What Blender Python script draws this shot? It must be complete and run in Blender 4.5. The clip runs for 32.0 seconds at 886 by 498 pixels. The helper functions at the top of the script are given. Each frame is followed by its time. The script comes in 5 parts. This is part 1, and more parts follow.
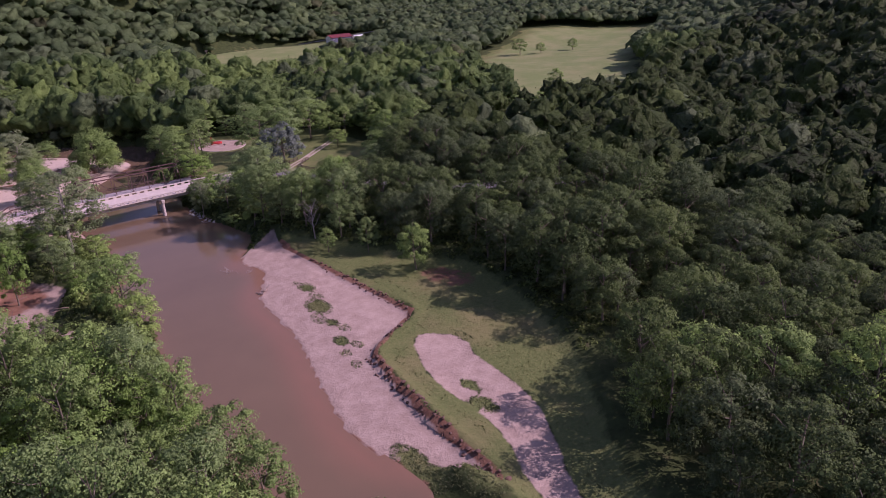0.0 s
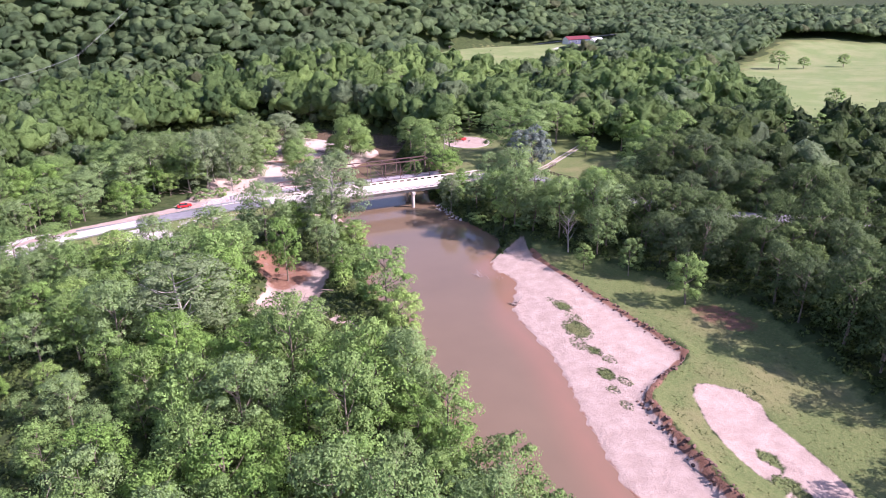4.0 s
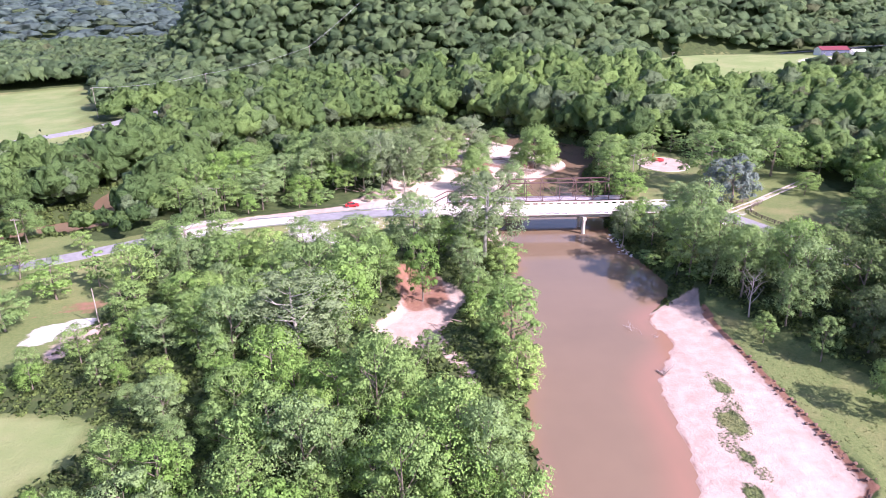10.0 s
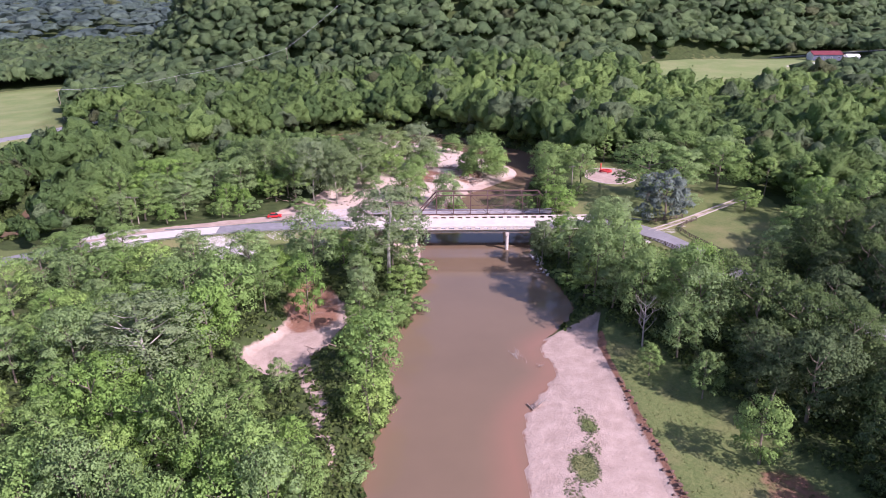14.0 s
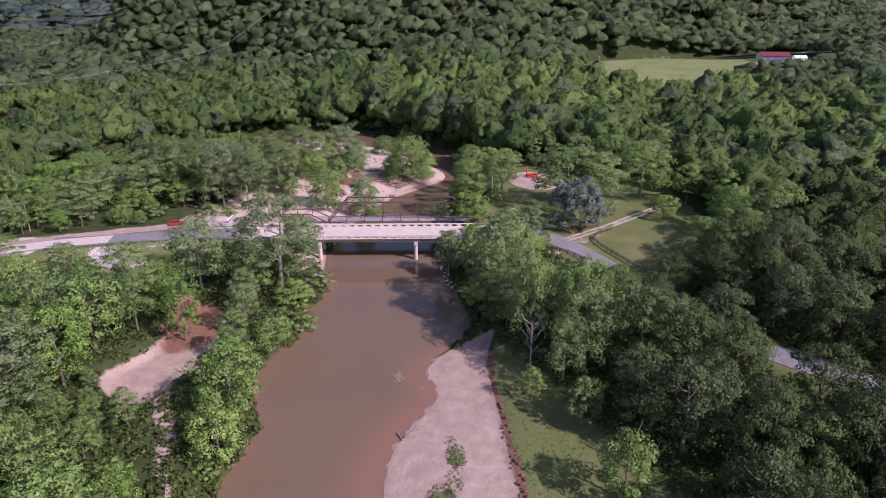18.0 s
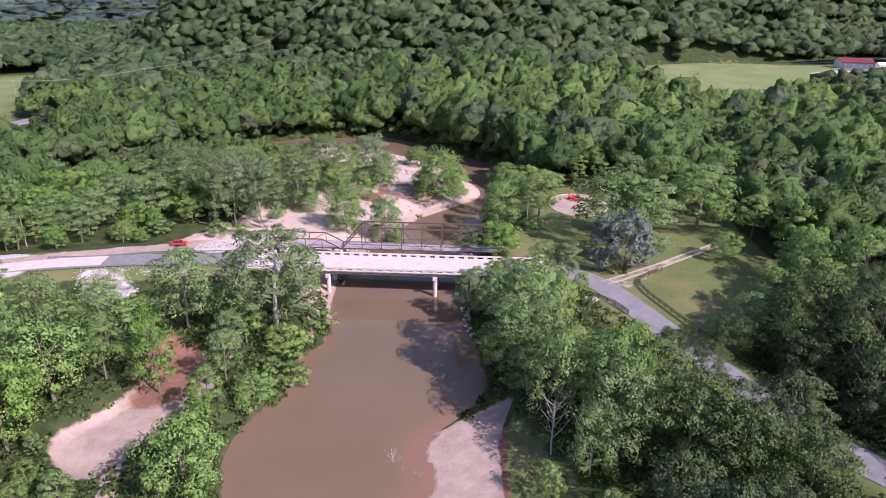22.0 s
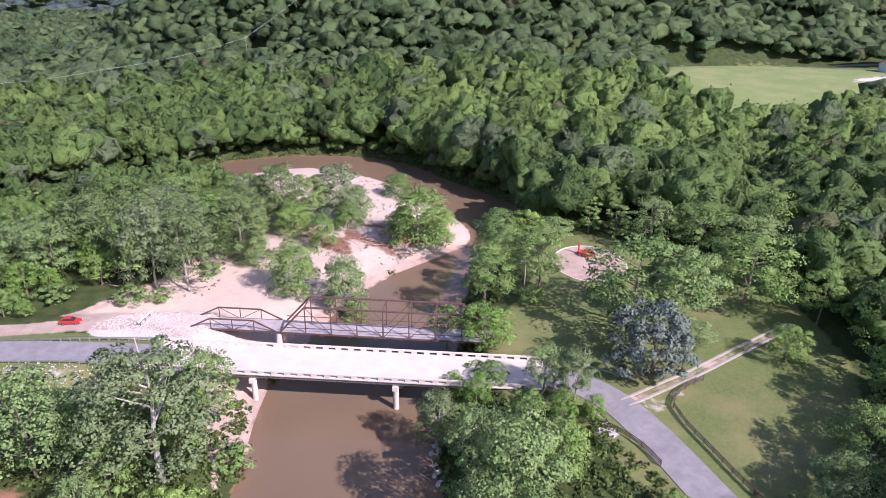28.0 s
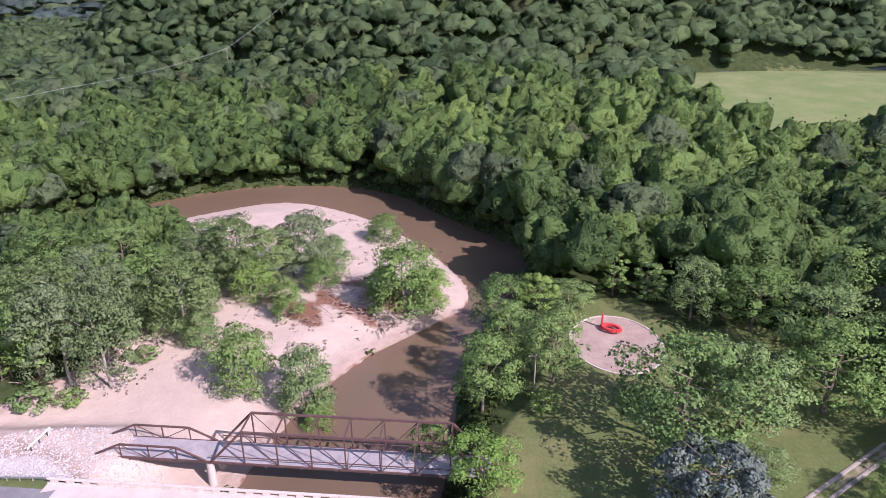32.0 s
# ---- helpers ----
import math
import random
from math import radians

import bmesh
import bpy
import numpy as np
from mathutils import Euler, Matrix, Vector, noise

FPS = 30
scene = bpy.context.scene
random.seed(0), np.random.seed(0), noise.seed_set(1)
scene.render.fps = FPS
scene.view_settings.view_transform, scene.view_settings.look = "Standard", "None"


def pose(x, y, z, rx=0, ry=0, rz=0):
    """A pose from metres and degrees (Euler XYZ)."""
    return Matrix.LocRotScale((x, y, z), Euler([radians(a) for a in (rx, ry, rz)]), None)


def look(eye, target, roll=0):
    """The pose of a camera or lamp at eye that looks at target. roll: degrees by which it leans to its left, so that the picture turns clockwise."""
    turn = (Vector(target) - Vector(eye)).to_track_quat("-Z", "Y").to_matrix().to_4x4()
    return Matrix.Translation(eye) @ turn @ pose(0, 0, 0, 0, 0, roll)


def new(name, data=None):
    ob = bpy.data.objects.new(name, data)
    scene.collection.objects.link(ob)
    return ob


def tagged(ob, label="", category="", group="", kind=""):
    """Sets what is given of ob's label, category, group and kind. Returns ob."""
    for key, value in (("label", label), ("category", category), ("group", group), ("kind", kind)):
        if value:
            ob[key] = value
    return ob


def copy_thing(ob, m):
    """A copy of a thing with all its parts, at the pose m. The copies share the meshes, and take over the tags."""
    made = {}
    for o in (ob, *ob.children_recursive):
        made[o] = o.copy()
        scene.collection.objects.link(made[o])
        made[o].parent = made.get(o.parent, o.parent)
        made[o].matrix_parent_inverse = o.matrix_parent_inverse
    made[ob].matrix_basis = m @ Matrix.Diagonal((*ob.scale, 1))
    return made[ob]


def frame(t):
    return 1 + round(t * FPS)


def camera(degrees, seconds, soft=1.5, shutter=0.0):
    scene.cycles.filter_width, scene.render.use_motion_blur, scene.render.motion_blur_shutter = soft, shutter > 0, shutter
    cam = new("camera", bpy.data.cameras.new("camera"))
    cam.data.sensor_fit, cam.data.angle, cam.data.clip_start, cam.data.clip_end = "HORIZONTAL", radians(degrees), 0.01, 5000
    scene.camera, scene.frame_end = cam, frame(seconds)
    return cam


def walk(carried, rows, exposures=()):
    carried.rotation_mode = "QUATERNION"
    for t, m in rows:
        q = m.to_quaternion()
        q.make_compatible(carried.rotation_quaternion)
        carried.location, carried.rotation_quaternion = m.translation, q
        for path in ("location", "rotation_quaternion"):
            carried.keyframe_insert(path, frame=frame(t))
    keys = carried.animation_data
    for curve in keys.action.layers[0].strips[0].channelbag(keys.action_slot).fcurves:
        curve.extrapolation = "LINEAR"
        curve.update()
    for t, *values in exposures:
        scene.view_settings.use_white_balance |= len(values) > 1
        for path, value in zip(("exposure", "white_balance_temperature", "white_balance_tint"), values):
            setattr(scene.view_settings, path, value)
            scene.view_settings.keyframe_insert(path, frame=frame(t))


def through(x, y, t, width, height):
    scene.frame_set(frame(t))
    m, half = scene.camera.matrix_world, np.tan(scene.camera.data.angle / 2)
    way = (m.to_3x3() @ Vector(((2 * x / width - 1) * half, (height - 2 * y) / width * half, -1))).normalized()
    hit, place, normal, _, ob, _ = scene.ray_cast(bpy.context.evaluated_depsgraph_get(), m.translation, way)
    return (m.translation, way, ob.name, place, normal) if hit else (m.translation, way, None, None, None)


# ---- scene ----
cam = camera(66.1, 32.0, soft=0.85)
PATH = [
    (0.0, 0.00, 0.00, 71.50, 67.72, 2.80, -41.46),
    (0.5, -0.76, 2.69, 71.69, 67.90, 2.42, -37.37),
    (1.0, -1.58, 5.36, 71.84, 68.12, 1.70, -30.46),
    (1.5, -2.56, 7.97, 71.92, 68.22, 1.39, -26.65),
    (2.0, -3.78, 10.49, 71.87, 68.30, 1.46, -25.91),
    (2.5, -5.19, 12.94, 71.76, 68.38, 1.58, -25.77),
    (3.0, -6.61, 15.30, 71.67, 68.42, 1.81, -25.66),
    (3.5, -7.93, 17.49, 71.67, 68.41, 1.66, -25.11),
    (5.5, -9.38, 22.60, 72.15, 68.54, 1.20, -18.57),
    (6.0, -8.47, 23.66, 72.35, 68.59, 1.22, -16.24),
    (6.5, -7.34, 24.70, 72.61, 68.51, 0.90, -13.77),
    (7.0, -5.84, 25.72, 72.87, 68.50, 0.72, -11.58),
    (7.5, -3.86, 26.64, 73.10, 68.46, 0.66, -9.68),
    (8.0, -1.40, 27.55, 73.25, 68.50, 0.65, -8.26),
    (8.5, 1.45, 28.53, 73.34, 68.53, 0.64, -7.03),
    (9.0, 4.57, 29.61, 73.37, 68.57, 0.75, -5.99),
    (9.5, 7.81, 30.84, 73.47, 68.50, 0.79, -5.34),
    (10.0, 11.22, 32.10, 73.57, 68.45, 0.82, -4.90),
    (10.5, 14.79, 33.29, 73.68, 68.41, 0.92, -4.54),
    (11.0, 18.53, 34.31, 73.80, 68.38, 1.00, -4.25),
    (11.5, 22.36, 35.22, 73.95, 68.39, 0.98, -3.97),
    (12.0, 26.27, 36.05, 74.13, 68.40, 0.99, -3.72),
    (12.5, 30.23, 36.78, 74.31, 68.40, 0.93, -3.49),
    (13.0, 34.21, 37.42, 74.47, 68.45, 0.85, -3.31),
    (13.5, 38.20, 37.98, 74.65, 68.41, 0.78, -3.16),
    (14.0, 42.18, 38.47, 74.77, 68.42, 0.69, -3.06),
    (14.5, 46.03, 38.88, 74.82, 68.40, 0.52, -2.94),
    (16.5, 57.00, 40.60, 75.12, 68.33, 0.12, -2.97),
    (17.0, 58.80, 42.22, 75.21, 68.18, 0.16, -3.45),
    (17.5, 60.55, 44.13, 75.31, 68.09, 0.02, -4.17),
    (18.0, 62.21, 46.35, 75.49, 68.01, -0.08, -4.98),
    (18.5, 63.77, 48.80, 75.69, 67.95, -0.07, -5.17),
    (19.0, 65.25, 51.43, 75.87, 67.83, -0.15, -3.42),
    (19.5, 66.69, 54.26, 75.98, 67.76, -0.40, -0.66),
    (20.0, 67.96, 57.28, 76.07, 67.70, -0.59, -0.37),
    (20.5, 69.04, 60.46, 76.16, 67.70, -0.56, -0.31),
    (21.0, 69.94, 63.77, 76.34, 67.66, -0.54, -0.24),
    (21.5, 70.67, 67.19, 76.64, 67.54, -0.68, -0.08),
    (22.0, 71.28, 70.67, 77.03, 67.51, -0.41, -0.15),
    (22.5, 71.82, 74.13, 77.40, 67.10, -1.13, 0.16),
    (23.0, 72.39, 77.71, 77.79, 67.34, -0.71, 0.14),
    (23.5, 73.04, 81.48, 78.20, 66.73, -1.33, 0.36),
    (24.0, 73.81, 85.53, 78.62, 66.50, -1.48, 0.46),
    (24.5, 74.67, 89.81, 79.04, 66.66, -1.08, 0.39),
    (25.0, 75.48, 94.13, 79.39, 66.42, -0.29, 0.07),
    (25.5, 76.25, 98.41, 79.62, 66.48, -1.02, 0.53),
    (27.5, 78.86, 115.29, 79.05, 65.96, 0.45, -0.04),
    (28.0, 79.40, 119.85, 79.08, 66.43, -0.70, 0.73),
    (28.5, 79.93, 124.46, 79.17, 66.10, 0.18, 0.31),
    (29.0, 80.43, 129.16, 79.31, 66.12, 0.16, 0.35),
    (29.5, 80.91, 134.02, 79.43, 66.14, 0.20, 0.36),
    (30.0, 81.37, 139.06, 79.54, 66.18, 0.11, 0.48),
    (30.5, 81.85, 144.33, 79.63, 66.27, -0.05, 0.76),
    (31.0, 82.35, 149.07, 79.69, 66.41, -0.22, 1.09),
    (31.5, 82.89, 153.93, 79.76, 66.50, -0.23, 1.43),
    (32.0, 83.49, 158.72, 79.86, 66.25, 0.24, 1.26),
]
walk(cam, [(t, pose(x, y, z, rx, ry, rz)) for t, x, y, z, rx, ry, rz in PATH],
     exposures=[(t, s + 0.38, k + 150, g + 6) for t, s, k, g in
                ((0.0, -0.55, 6250, 54), (1.5, -0.3, 6150, 48), (3.0, 0.42, 5980, 36), (3.5, 0.6, 5950, 35), (5.5, 1.0, 5950, 34), (9.0, 1.1, 5900, 33), (13.0, 0.6, 5920, 33), (16.5, -0.1, 6100, 36),
                 (19.0, -0.25, 6100, 36), (21.0, 0.0, 6000, 32), (25.0, 0.6, 5950, 27), (28.0, 0.4, 5950, 27), (30.0, -0.22, 5900, 33), (32.0, 0.18, 5950, 29))])

# ---- sky and sun ----
SUN_AZ, SUN_EL = radians(130), radians(39)
world = bpy.data.worlds.new("sky")
scene.world = world
world.use_nodes = True
wn = world.node_tree
sky = wn.nodes.new("ShaderNodeTexSky")
sky.sky_type = "NISHITA"
sky.sun_disc = False
sky.sun_elevation, sky.sun_rotation = SUN_EL, SUN_AZ
wn.links.new(sky.outputs[0], wn.nodes["Background"].inputs[0])
wn.nodes["Background"].inputs[1].default_value = 0.125
sun = new("sun", bpy.data.lights.new("sun", "SUN"))
sun.data.energy, sun.data.angle, sun.data.color = 4.8, radians(0.55), (1.0, 0.95, 0.88)
way = Vector((math.sin(SUN_AZ) * math.cos(SUN_EL), math.cos(SUN_AZ) * math.cos(SUN_EL), math.sin(SUN_EL)))
sun.matrix_world = look(way * 400, (0, 0, 0))


# ---- materials ----
def material(name):
    m = bpy.data.materials.new(name)
    m.use_nodes = True
    nt = m.node_tree
    return m, nt, nt.nodes["Principled BSDF"]


def add(nt, kind, **values):
    n = nt.nodes.new(kind)
    for k, v in values.items():
        n.inputs[k].default_value = v
    return n


def noise_node(nt, scale, detail=4.0, rough=0.6, coords=None):
    n = add(nt, "ShaderNodeTexNoise", Scale=scale, Detail=detail, Roughness=rough)
    if coords:
        nt.links.new(coords, n.inputs["Vector"])
    return n.outputs[0]


def ramp(nt, fac, *stops):
    r = nt.nodes.new("ShaderNodeValToRGB")
    while len(r.color_ramp.elements) < len(stops):
        r.color_ramp.elements.new(0.5)
    for e, (p, c) in zip(r.color_ramp.elements, stops):
        e.position, e.color = p, (*c, 1) if len(c) == 3 else c
    nt.links.new(fac, r.inputs[0])
    return r.outputs[0]


def mix(nt, fac, a, b):
    n = nt.nodes.new("ShaderNodeMix")
    n.data_type = "RGBA"
    for socket, v in ((n.inputs[0], fac), (n.inputs[6], a), (n.inputs[7], b)):
        if hasattr(v, "links"):
            nt.links.new(v, socket)
        else:
            socket.default_value = v if isinstance(v, float) else (*v, 1)
    return n.outputs[2]


def maths(nt, op, a, b=0.0, clamp=False):
    n = nt.nodes.new("ShaderNodeMath")
    n.operation, n.use_clamp = op, clamp
    for socket, v in ((n.inputs[0], a), (n.inputs[1], b)):
        if hasattr(v, "links"):
            nt.links.new(v, socket)
        else:
            socket.default_value = v
    return n.outputs[0]


def bump(nt, bsdf, height, strength, distance):
    b = add(nt, "ShaderNodeBump", Strength=strength, Distance=distance)
    nt.links.new(height, b.inputs["Height"])
    nt.links.new(b.outputs[0], bsdf.inputs["Normal"])


def plain(name, dark, light, scale, rough=0.8, metal=0.0, grain=0.3, depth=0.02, spots=None):
    """A weathered solid surface: two colours at two scales, fine relief."""
    m, nt, b = material(name)
    co = nt.nodes.new("ShaderNodeNewGeometry").outputs["Position"]
    big, fine = noise_node(nt, scale, 5, 0.62, co), noise_node(nt, scale * 14, 3, 0.6, co)
    f = maths(nt, "ADD", maths(nt, "MULTIPLY", big, 1 - grain), maths(nt, "MULTIPLY", fine, grain))
    c = ramp(nt, f, (0.33, dark), (0.66, light))
    if spots:
        c = mix(nt, ramp(nt, noise_node(nt, scale * 3, 4, 0.7, co), (0.56, (0, 0, 0)), (0.66, (1, 1, 1))), c, spots)
    nt.links.new(c, b.inputs["Base Color"])
    b.inputs["Roughness"].default_value, b.inputs["Metallic"].default_value = rough, metal
    b.inputs["Specular IOR Level"].default_value = 0.3
    bump(nt, b, fine, 0.5, depth)
    return m


def leaf_material(name, dark, light, per_tree, through=0.3):
    """Leaves: diffuse with some light let through; the hue differs from tree to tree and from clump to clump."""
    m, nt, b = material(name)
    out = nt.nodes["Material Output"]
    nt.nodes.remove(b)
    if per_tree == "object":
        t = nt.nodes.new("ShaderNodeObjectInfo").outputs["Random"]
        hue = ramp(nt, t, (0.0, dark), (0.35, tuple(0.65 * a + 0.35 * c for a, c in zip(dark, light))), (0.55, (dark[0] * 1.35, dark[1] * 1.2, dark[2] * 1.6)), (0.75, dark), (1.0, light))
    else:
        a = nt.nodes.new("ShaderNodeAttribute")
        a.attribute_name = "tint"
        hue = a.outputs["Color"]
    isl = nt.nodes.new("ShaderNodeNewGeometry").outputs["Random Per Island"]
    c = mix(nt, maths(nt, "MULTIPLY", isl, 0.22), hue, (0.13, 0.17, 0.05))
    hsv = add(nt, "ShaderNodeHueSaturation")
    spot = noise_node(nt, 1.7, 4, 0.7, nt.nodes.new("ShaderNodeNewGeometry").outputs["Position"])
    dapple = maths(nt, "ADD", maths(nt, "MULTIPLY", spot, 1.5), 0.25)
    nt.links.new(maths(nt, "MULTIPLY", maths(nt, "ADD", maths(nt, "MULTIPLY", isl, 0.45), 0.78), dapple), hsv.inputs["Value"])
    nt.links.new(c, hsv.inputs["Color"])
    d, tr = add(nt, "ShaderNodeBsdfPrincipled", Roughness=0.55), nt.nodes.new("ShaderNodeBsdfTranslucent")
    out_of = nt.nodes.new("ShaderNodeAttribute")
    out_of.attribute_name = "outward"
    turn = nt.nodes.new("ShaderNodeVectorTransform")
    turn.vector_type, turn.convert_from, turn.convert_to = "NORMAL", "OBJECT", "WORLD"
    nt.links.new(out_of.outputs["Vector"], turn.inputs[0])
    where = nt.nodes.new("ShaderNodeNewGeometry").outputs["Position"]
    tuft = noise_node(nt, 0.85, 3, 0.65, where)
    relief = add(nt, "ShaderNodeBump", Strength=0.9, Distance=1.2 if per_tree == "object" else 2.0)
    nt.links.new(tuft, relief.inputs["Height"])
    nt.links.new(turn.outputs[0], relief.inputs["Normal"])
    nt.links.new(relief.outputs[0], d.inputs["Normal"])
    d.inputs["Specular IOR Level"].default_value = 0.12
    for n in (d, tr):
        nt.links.new(hsv.outputs[0], n.inputs[0])
    s = add(nt, "ShaderNodeMixShader", Fac=through)
    nt.links.new(d.outputs[0], s.inputs[1])
    nt.links.new(tr.outputs[0], s.inputs[2])
    nt.links.new(s.outputs[0], out.inputs[0])
    return m


def ground_material():
    """Woodland floor, with sand, grass, wet mud and gravel where the zones of the plan say so."""
    m, nt, b = material("ground_soil")
    geo = nt.nodes.new("ShaderNodeNewGeometry").outputs["Position"]
    zone = nt.nodes.new("ShaderNodeAttribute")
    zone.attribute_name = "zone"
    sep = nt.nodes.new("ShaderNodeSeparateColor")
    nt.links.new(zone.outputs["Color"], sep.inputs[0])
    fine, mid, big = noise_node(nt, 1.6, 5, 0.7, geo), noise_node(nt, 0.35, 5, 0.65, geo), noise_node(nt, 0.06, 4, 0.6, geo)
    grit = noise_node(nt, 7.0, 3, 0.7, geo)
    rag = maths(nt, "MULTIPLY", maths(nt, "SUBTRACT", mid, 0.5), 0.75)

    def mask(s, sharp=5.0):
        e = maths(nt, "ADD", s, rag)
        return maths(nt, "MULTIPLY", maths(nt, "SUBTRACT", e, 0.5 - 0.5 / sharp), sharp, clamp=True)

    floor_ = ramp(nt, mid, (0.3, (0.03, 0.042, 0.016)), (0.55, (0.05, 0.072, 0.024)), (0.75, (0.085, 0.08, 0.04)))
    grass = mix(nt, ramp(nt, fine, (0.3, (0, 0, 0)), (0.7, (1, 1, 1))), (0.09, 0.126, 0.042), (0.15, 0.17, 0.065))
    grass = mix(nt, ramp(nt, big, (0.5, (0, 0, 0)), (0.7, (0.8, 0.8, 0.8))), grass, (0.2, 0.185, 0.085))
    grass = mix(nt, maths(nt, "MULTIPLY", maths(nt, "SUBTRACT", sep.outputs[1], 1.0), 2.0, clamp=True), grass, mix(nt, ramp(nt, big, (0.4, (0, 0, 0)), (0.65, (1, 1, 1))), (0.155, 0.205, 0.075), (0.215, 0.235, 0.105)))
    sand = mix(nt, ramp(nt, mid, (0.35, (0, 0, 0)), (0.65, (1, 1, 1))), (0.325, 0.243, 0.205), (0.425, 0.326, 0.278))
    sand = mix(nt, ramp(nt, grit, (0.55, (0, 0, 0)), (0.75, (0.6, 0.6, 0.6))), sand, (0.26, 0.185, 0.155))
    sand = mix(nt, maths(nt, "MULTIPLY", maths(nt, "SUBTRACT", sep.outputs[0], 1.0), 2.5, clamp=True), sand, mix(nt, mid, (0.45, 0.35, 0.295), (0.585, 0.475, 0.405)))
    mud = ramp(nt, mid, (0.3, (0.16, 0.075, 0.05)), (0.7, (0.26, 0.14, 0.095)))
    grav = ramp(nt, fine, (0.3, (0.4, 0.36, 0.35)), (0.7, (0.6, 0.545, 0.535)))
    c = mix(nt, mask(sep.outputs[1]), floor_, grass)
    c = mix(nt, mask(zone.outputs["Alpha"]), c, grav)
    c = mix(nt, mask(sep.outputs[0]), c, sand)
    c = mix(nt, mask(sep.outputs[2]), c, mud)
    nt.links.new(c, b.inputs["Base Color"])
    b.inputs["Roughness"].default_value = 0.95
    b.inputs["Specular IOR Level"].default_value = 0.15
    bump(nt, b, maths(nt, "ADD", fine, maths(nt, "MULTIPLY", mid, 1.5)), 0.6, 0.25)
    return m


def water_material():
    """Silty flood water: brown, opaque, glossy, with faint ripples."""
    m, nt, b = material("muddy_water")
    geo = nt.nodes.new("ShaderNodeNewGeometry").outputs["Position"]
    c = ramp(nt, noise_node(nt, 0.03, 4, 0.6, geo), (0.3, (0.145, 0.103, 0.068)), (0.7, (0.175, 0.122, 0.08)))
    silt = nt.nodes.new("ShaderNodeAttribute")
    silt.attribute_name = "silt"
    c = mix(nt, silt.outputs["Fac"], c, (0.235, 0.128, 0.088))
    nt.links.new(c, b.inputs["Base Color"])
    b.inputs["Roughness"].default_value, b.inputs["IOR"].default_value = 0.09, 1.33
    bump(nt, b, noise_node(nt, 1.1, 4, 0.6, geo), 0.12, 0.05)
    return m


GROUND, WATER = ground_material(), water_material()
LEAF = leaf_material("tree_leaves", (0.18, 0.295, 0.095), (0.32, 0.48, 0.13), "object")
LEAF_LIME = leaf_material("lime_tree_leaves", (0.2, 0.355, 0.085), (0.28, 0.45, 0.105), "object", 0.35)
# darker leaf green with the eastern side's shade painted in
LEAF_SHADED = leaf_material("shaded_tree_leaves", (0.075, 0.125, 0.046), (0.135, 0.205, 0.068), "object")
LEAF_PALE = leaf_material("sycamore_leaves", (0.17, 0.25, 0.1), (0.26, 0.36, 0.135), "object", 0.35)
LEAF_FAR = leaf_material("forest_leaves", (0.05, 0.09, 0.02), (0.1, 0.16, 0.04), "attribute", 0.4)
LEAF_BLUE = leaf_material("blue_grey_needles", (0.135, 0.178, 0.16), (0.17, 0.215, 0.195), "object", 0.15)
BARK = plain("bark", (0.1, 0.08, 0.06), (0.24, 0.2, 0.16), 1.2)
PALE_BARK = plain("pale_bark", (0.22, 0.2, 0.165), (0.42, 0.395, 0.345), 1.0)
CONCRETE = plain("weathered_concrete", (0.46, 0.405, 0.37), (0.58, 0.51, 0.465), 0.35, 0.85)
GRAVEL = plain("pale_track_gravel", (0.28, 0.24, 0.21), (0.4, 0.35, 0.315), 1.2, 0.95)
ASPHALT = plain("worn_asphalt", (0.17, 0.163, 0.17), (0.25, 0.24, 0.25), 0.5, 0.9)
STEEL = plain("rusty_painted_steel", (0.1, 0.06, 0.055), (0.17, 0.1, 0.09), 0.8, 0.7, 0.3)
GALVANISED = plain("galvanised_steel", (0.4, 0.42, 0.43), (0.55, 0.57, 0.58), 2.0, 0.45, 0.8)


# ---- plan ----
def smooth(t):
    t = np.clip(t, 0, 1)
    return t * t * (3 - 2 * t)


def spline(points, n=6, closed=True):
    """A smooth curve through the points of a plan."""
    p = np.array(points, float)
    k, out = len(p), []
    for i in range(k if closed else k - 1):
        a, b, c, d = (p[(i + j) % k] if closed else p[min(max(i + j, 0), k - 1)] for j in (-1, 0, 1, 2))
        for t in np.arange(n) / n:
            out.append(0.5 * (2 * b + (c - a) * t + (2 * a - 5 * b + 4 * c - d) * t * t + (3 * b - 3 * c + d - a) * t ** 3))
    return np.array(out if closed else out + [p[-1]])


def line_distance(line, x, y, closed=False):
    """Distance to a line of the plan, and how far along it (0 to 1) the nearest place lies."""
    x, y = np.asarray(x, float), np.asarray(y, float)
    best, along = np.full(x.shape, 1e9), np.zeros(x.shape)
    m = len(line)
    for i in range(m if closed else m - 1):
        (ax, ay), (bx, by) = line[i][:2], line[(i + 1) % m][:2]
        dx, dy = bx - ax, by - ay
        t = np.clip(((x - ax) * dx + (y - ay) * dy) / (dx * dx + dy * dy + 1e-9), 0, 1)
        d = np.hypot(x - ax - t * dx, y - ay - t * dy)
        near = d < best
        best, along = np.where(near, d, best), np.where(near, (i + t) / m, along)
    return best, along


def area_distance(area, x, y):
    """Distance to the edge of an area, negative inside."""
    x, y = np.asarray(x, float), np.asarray(y, float)
    inside = np.zeros(x.shape, bool)
    for i in range(len(area)):
        (ax, ay), (bx, by) = area[i], area[(i + 1) % len(area)]
        inside ^= ((ay > y) != (by > y)) & (x < (bx - ax) * (y - ay) / (by - ay + 1e-12) + ax)
    d, _ = line_distance(area, x, y, True)
    return np.where(inside, -d, d)


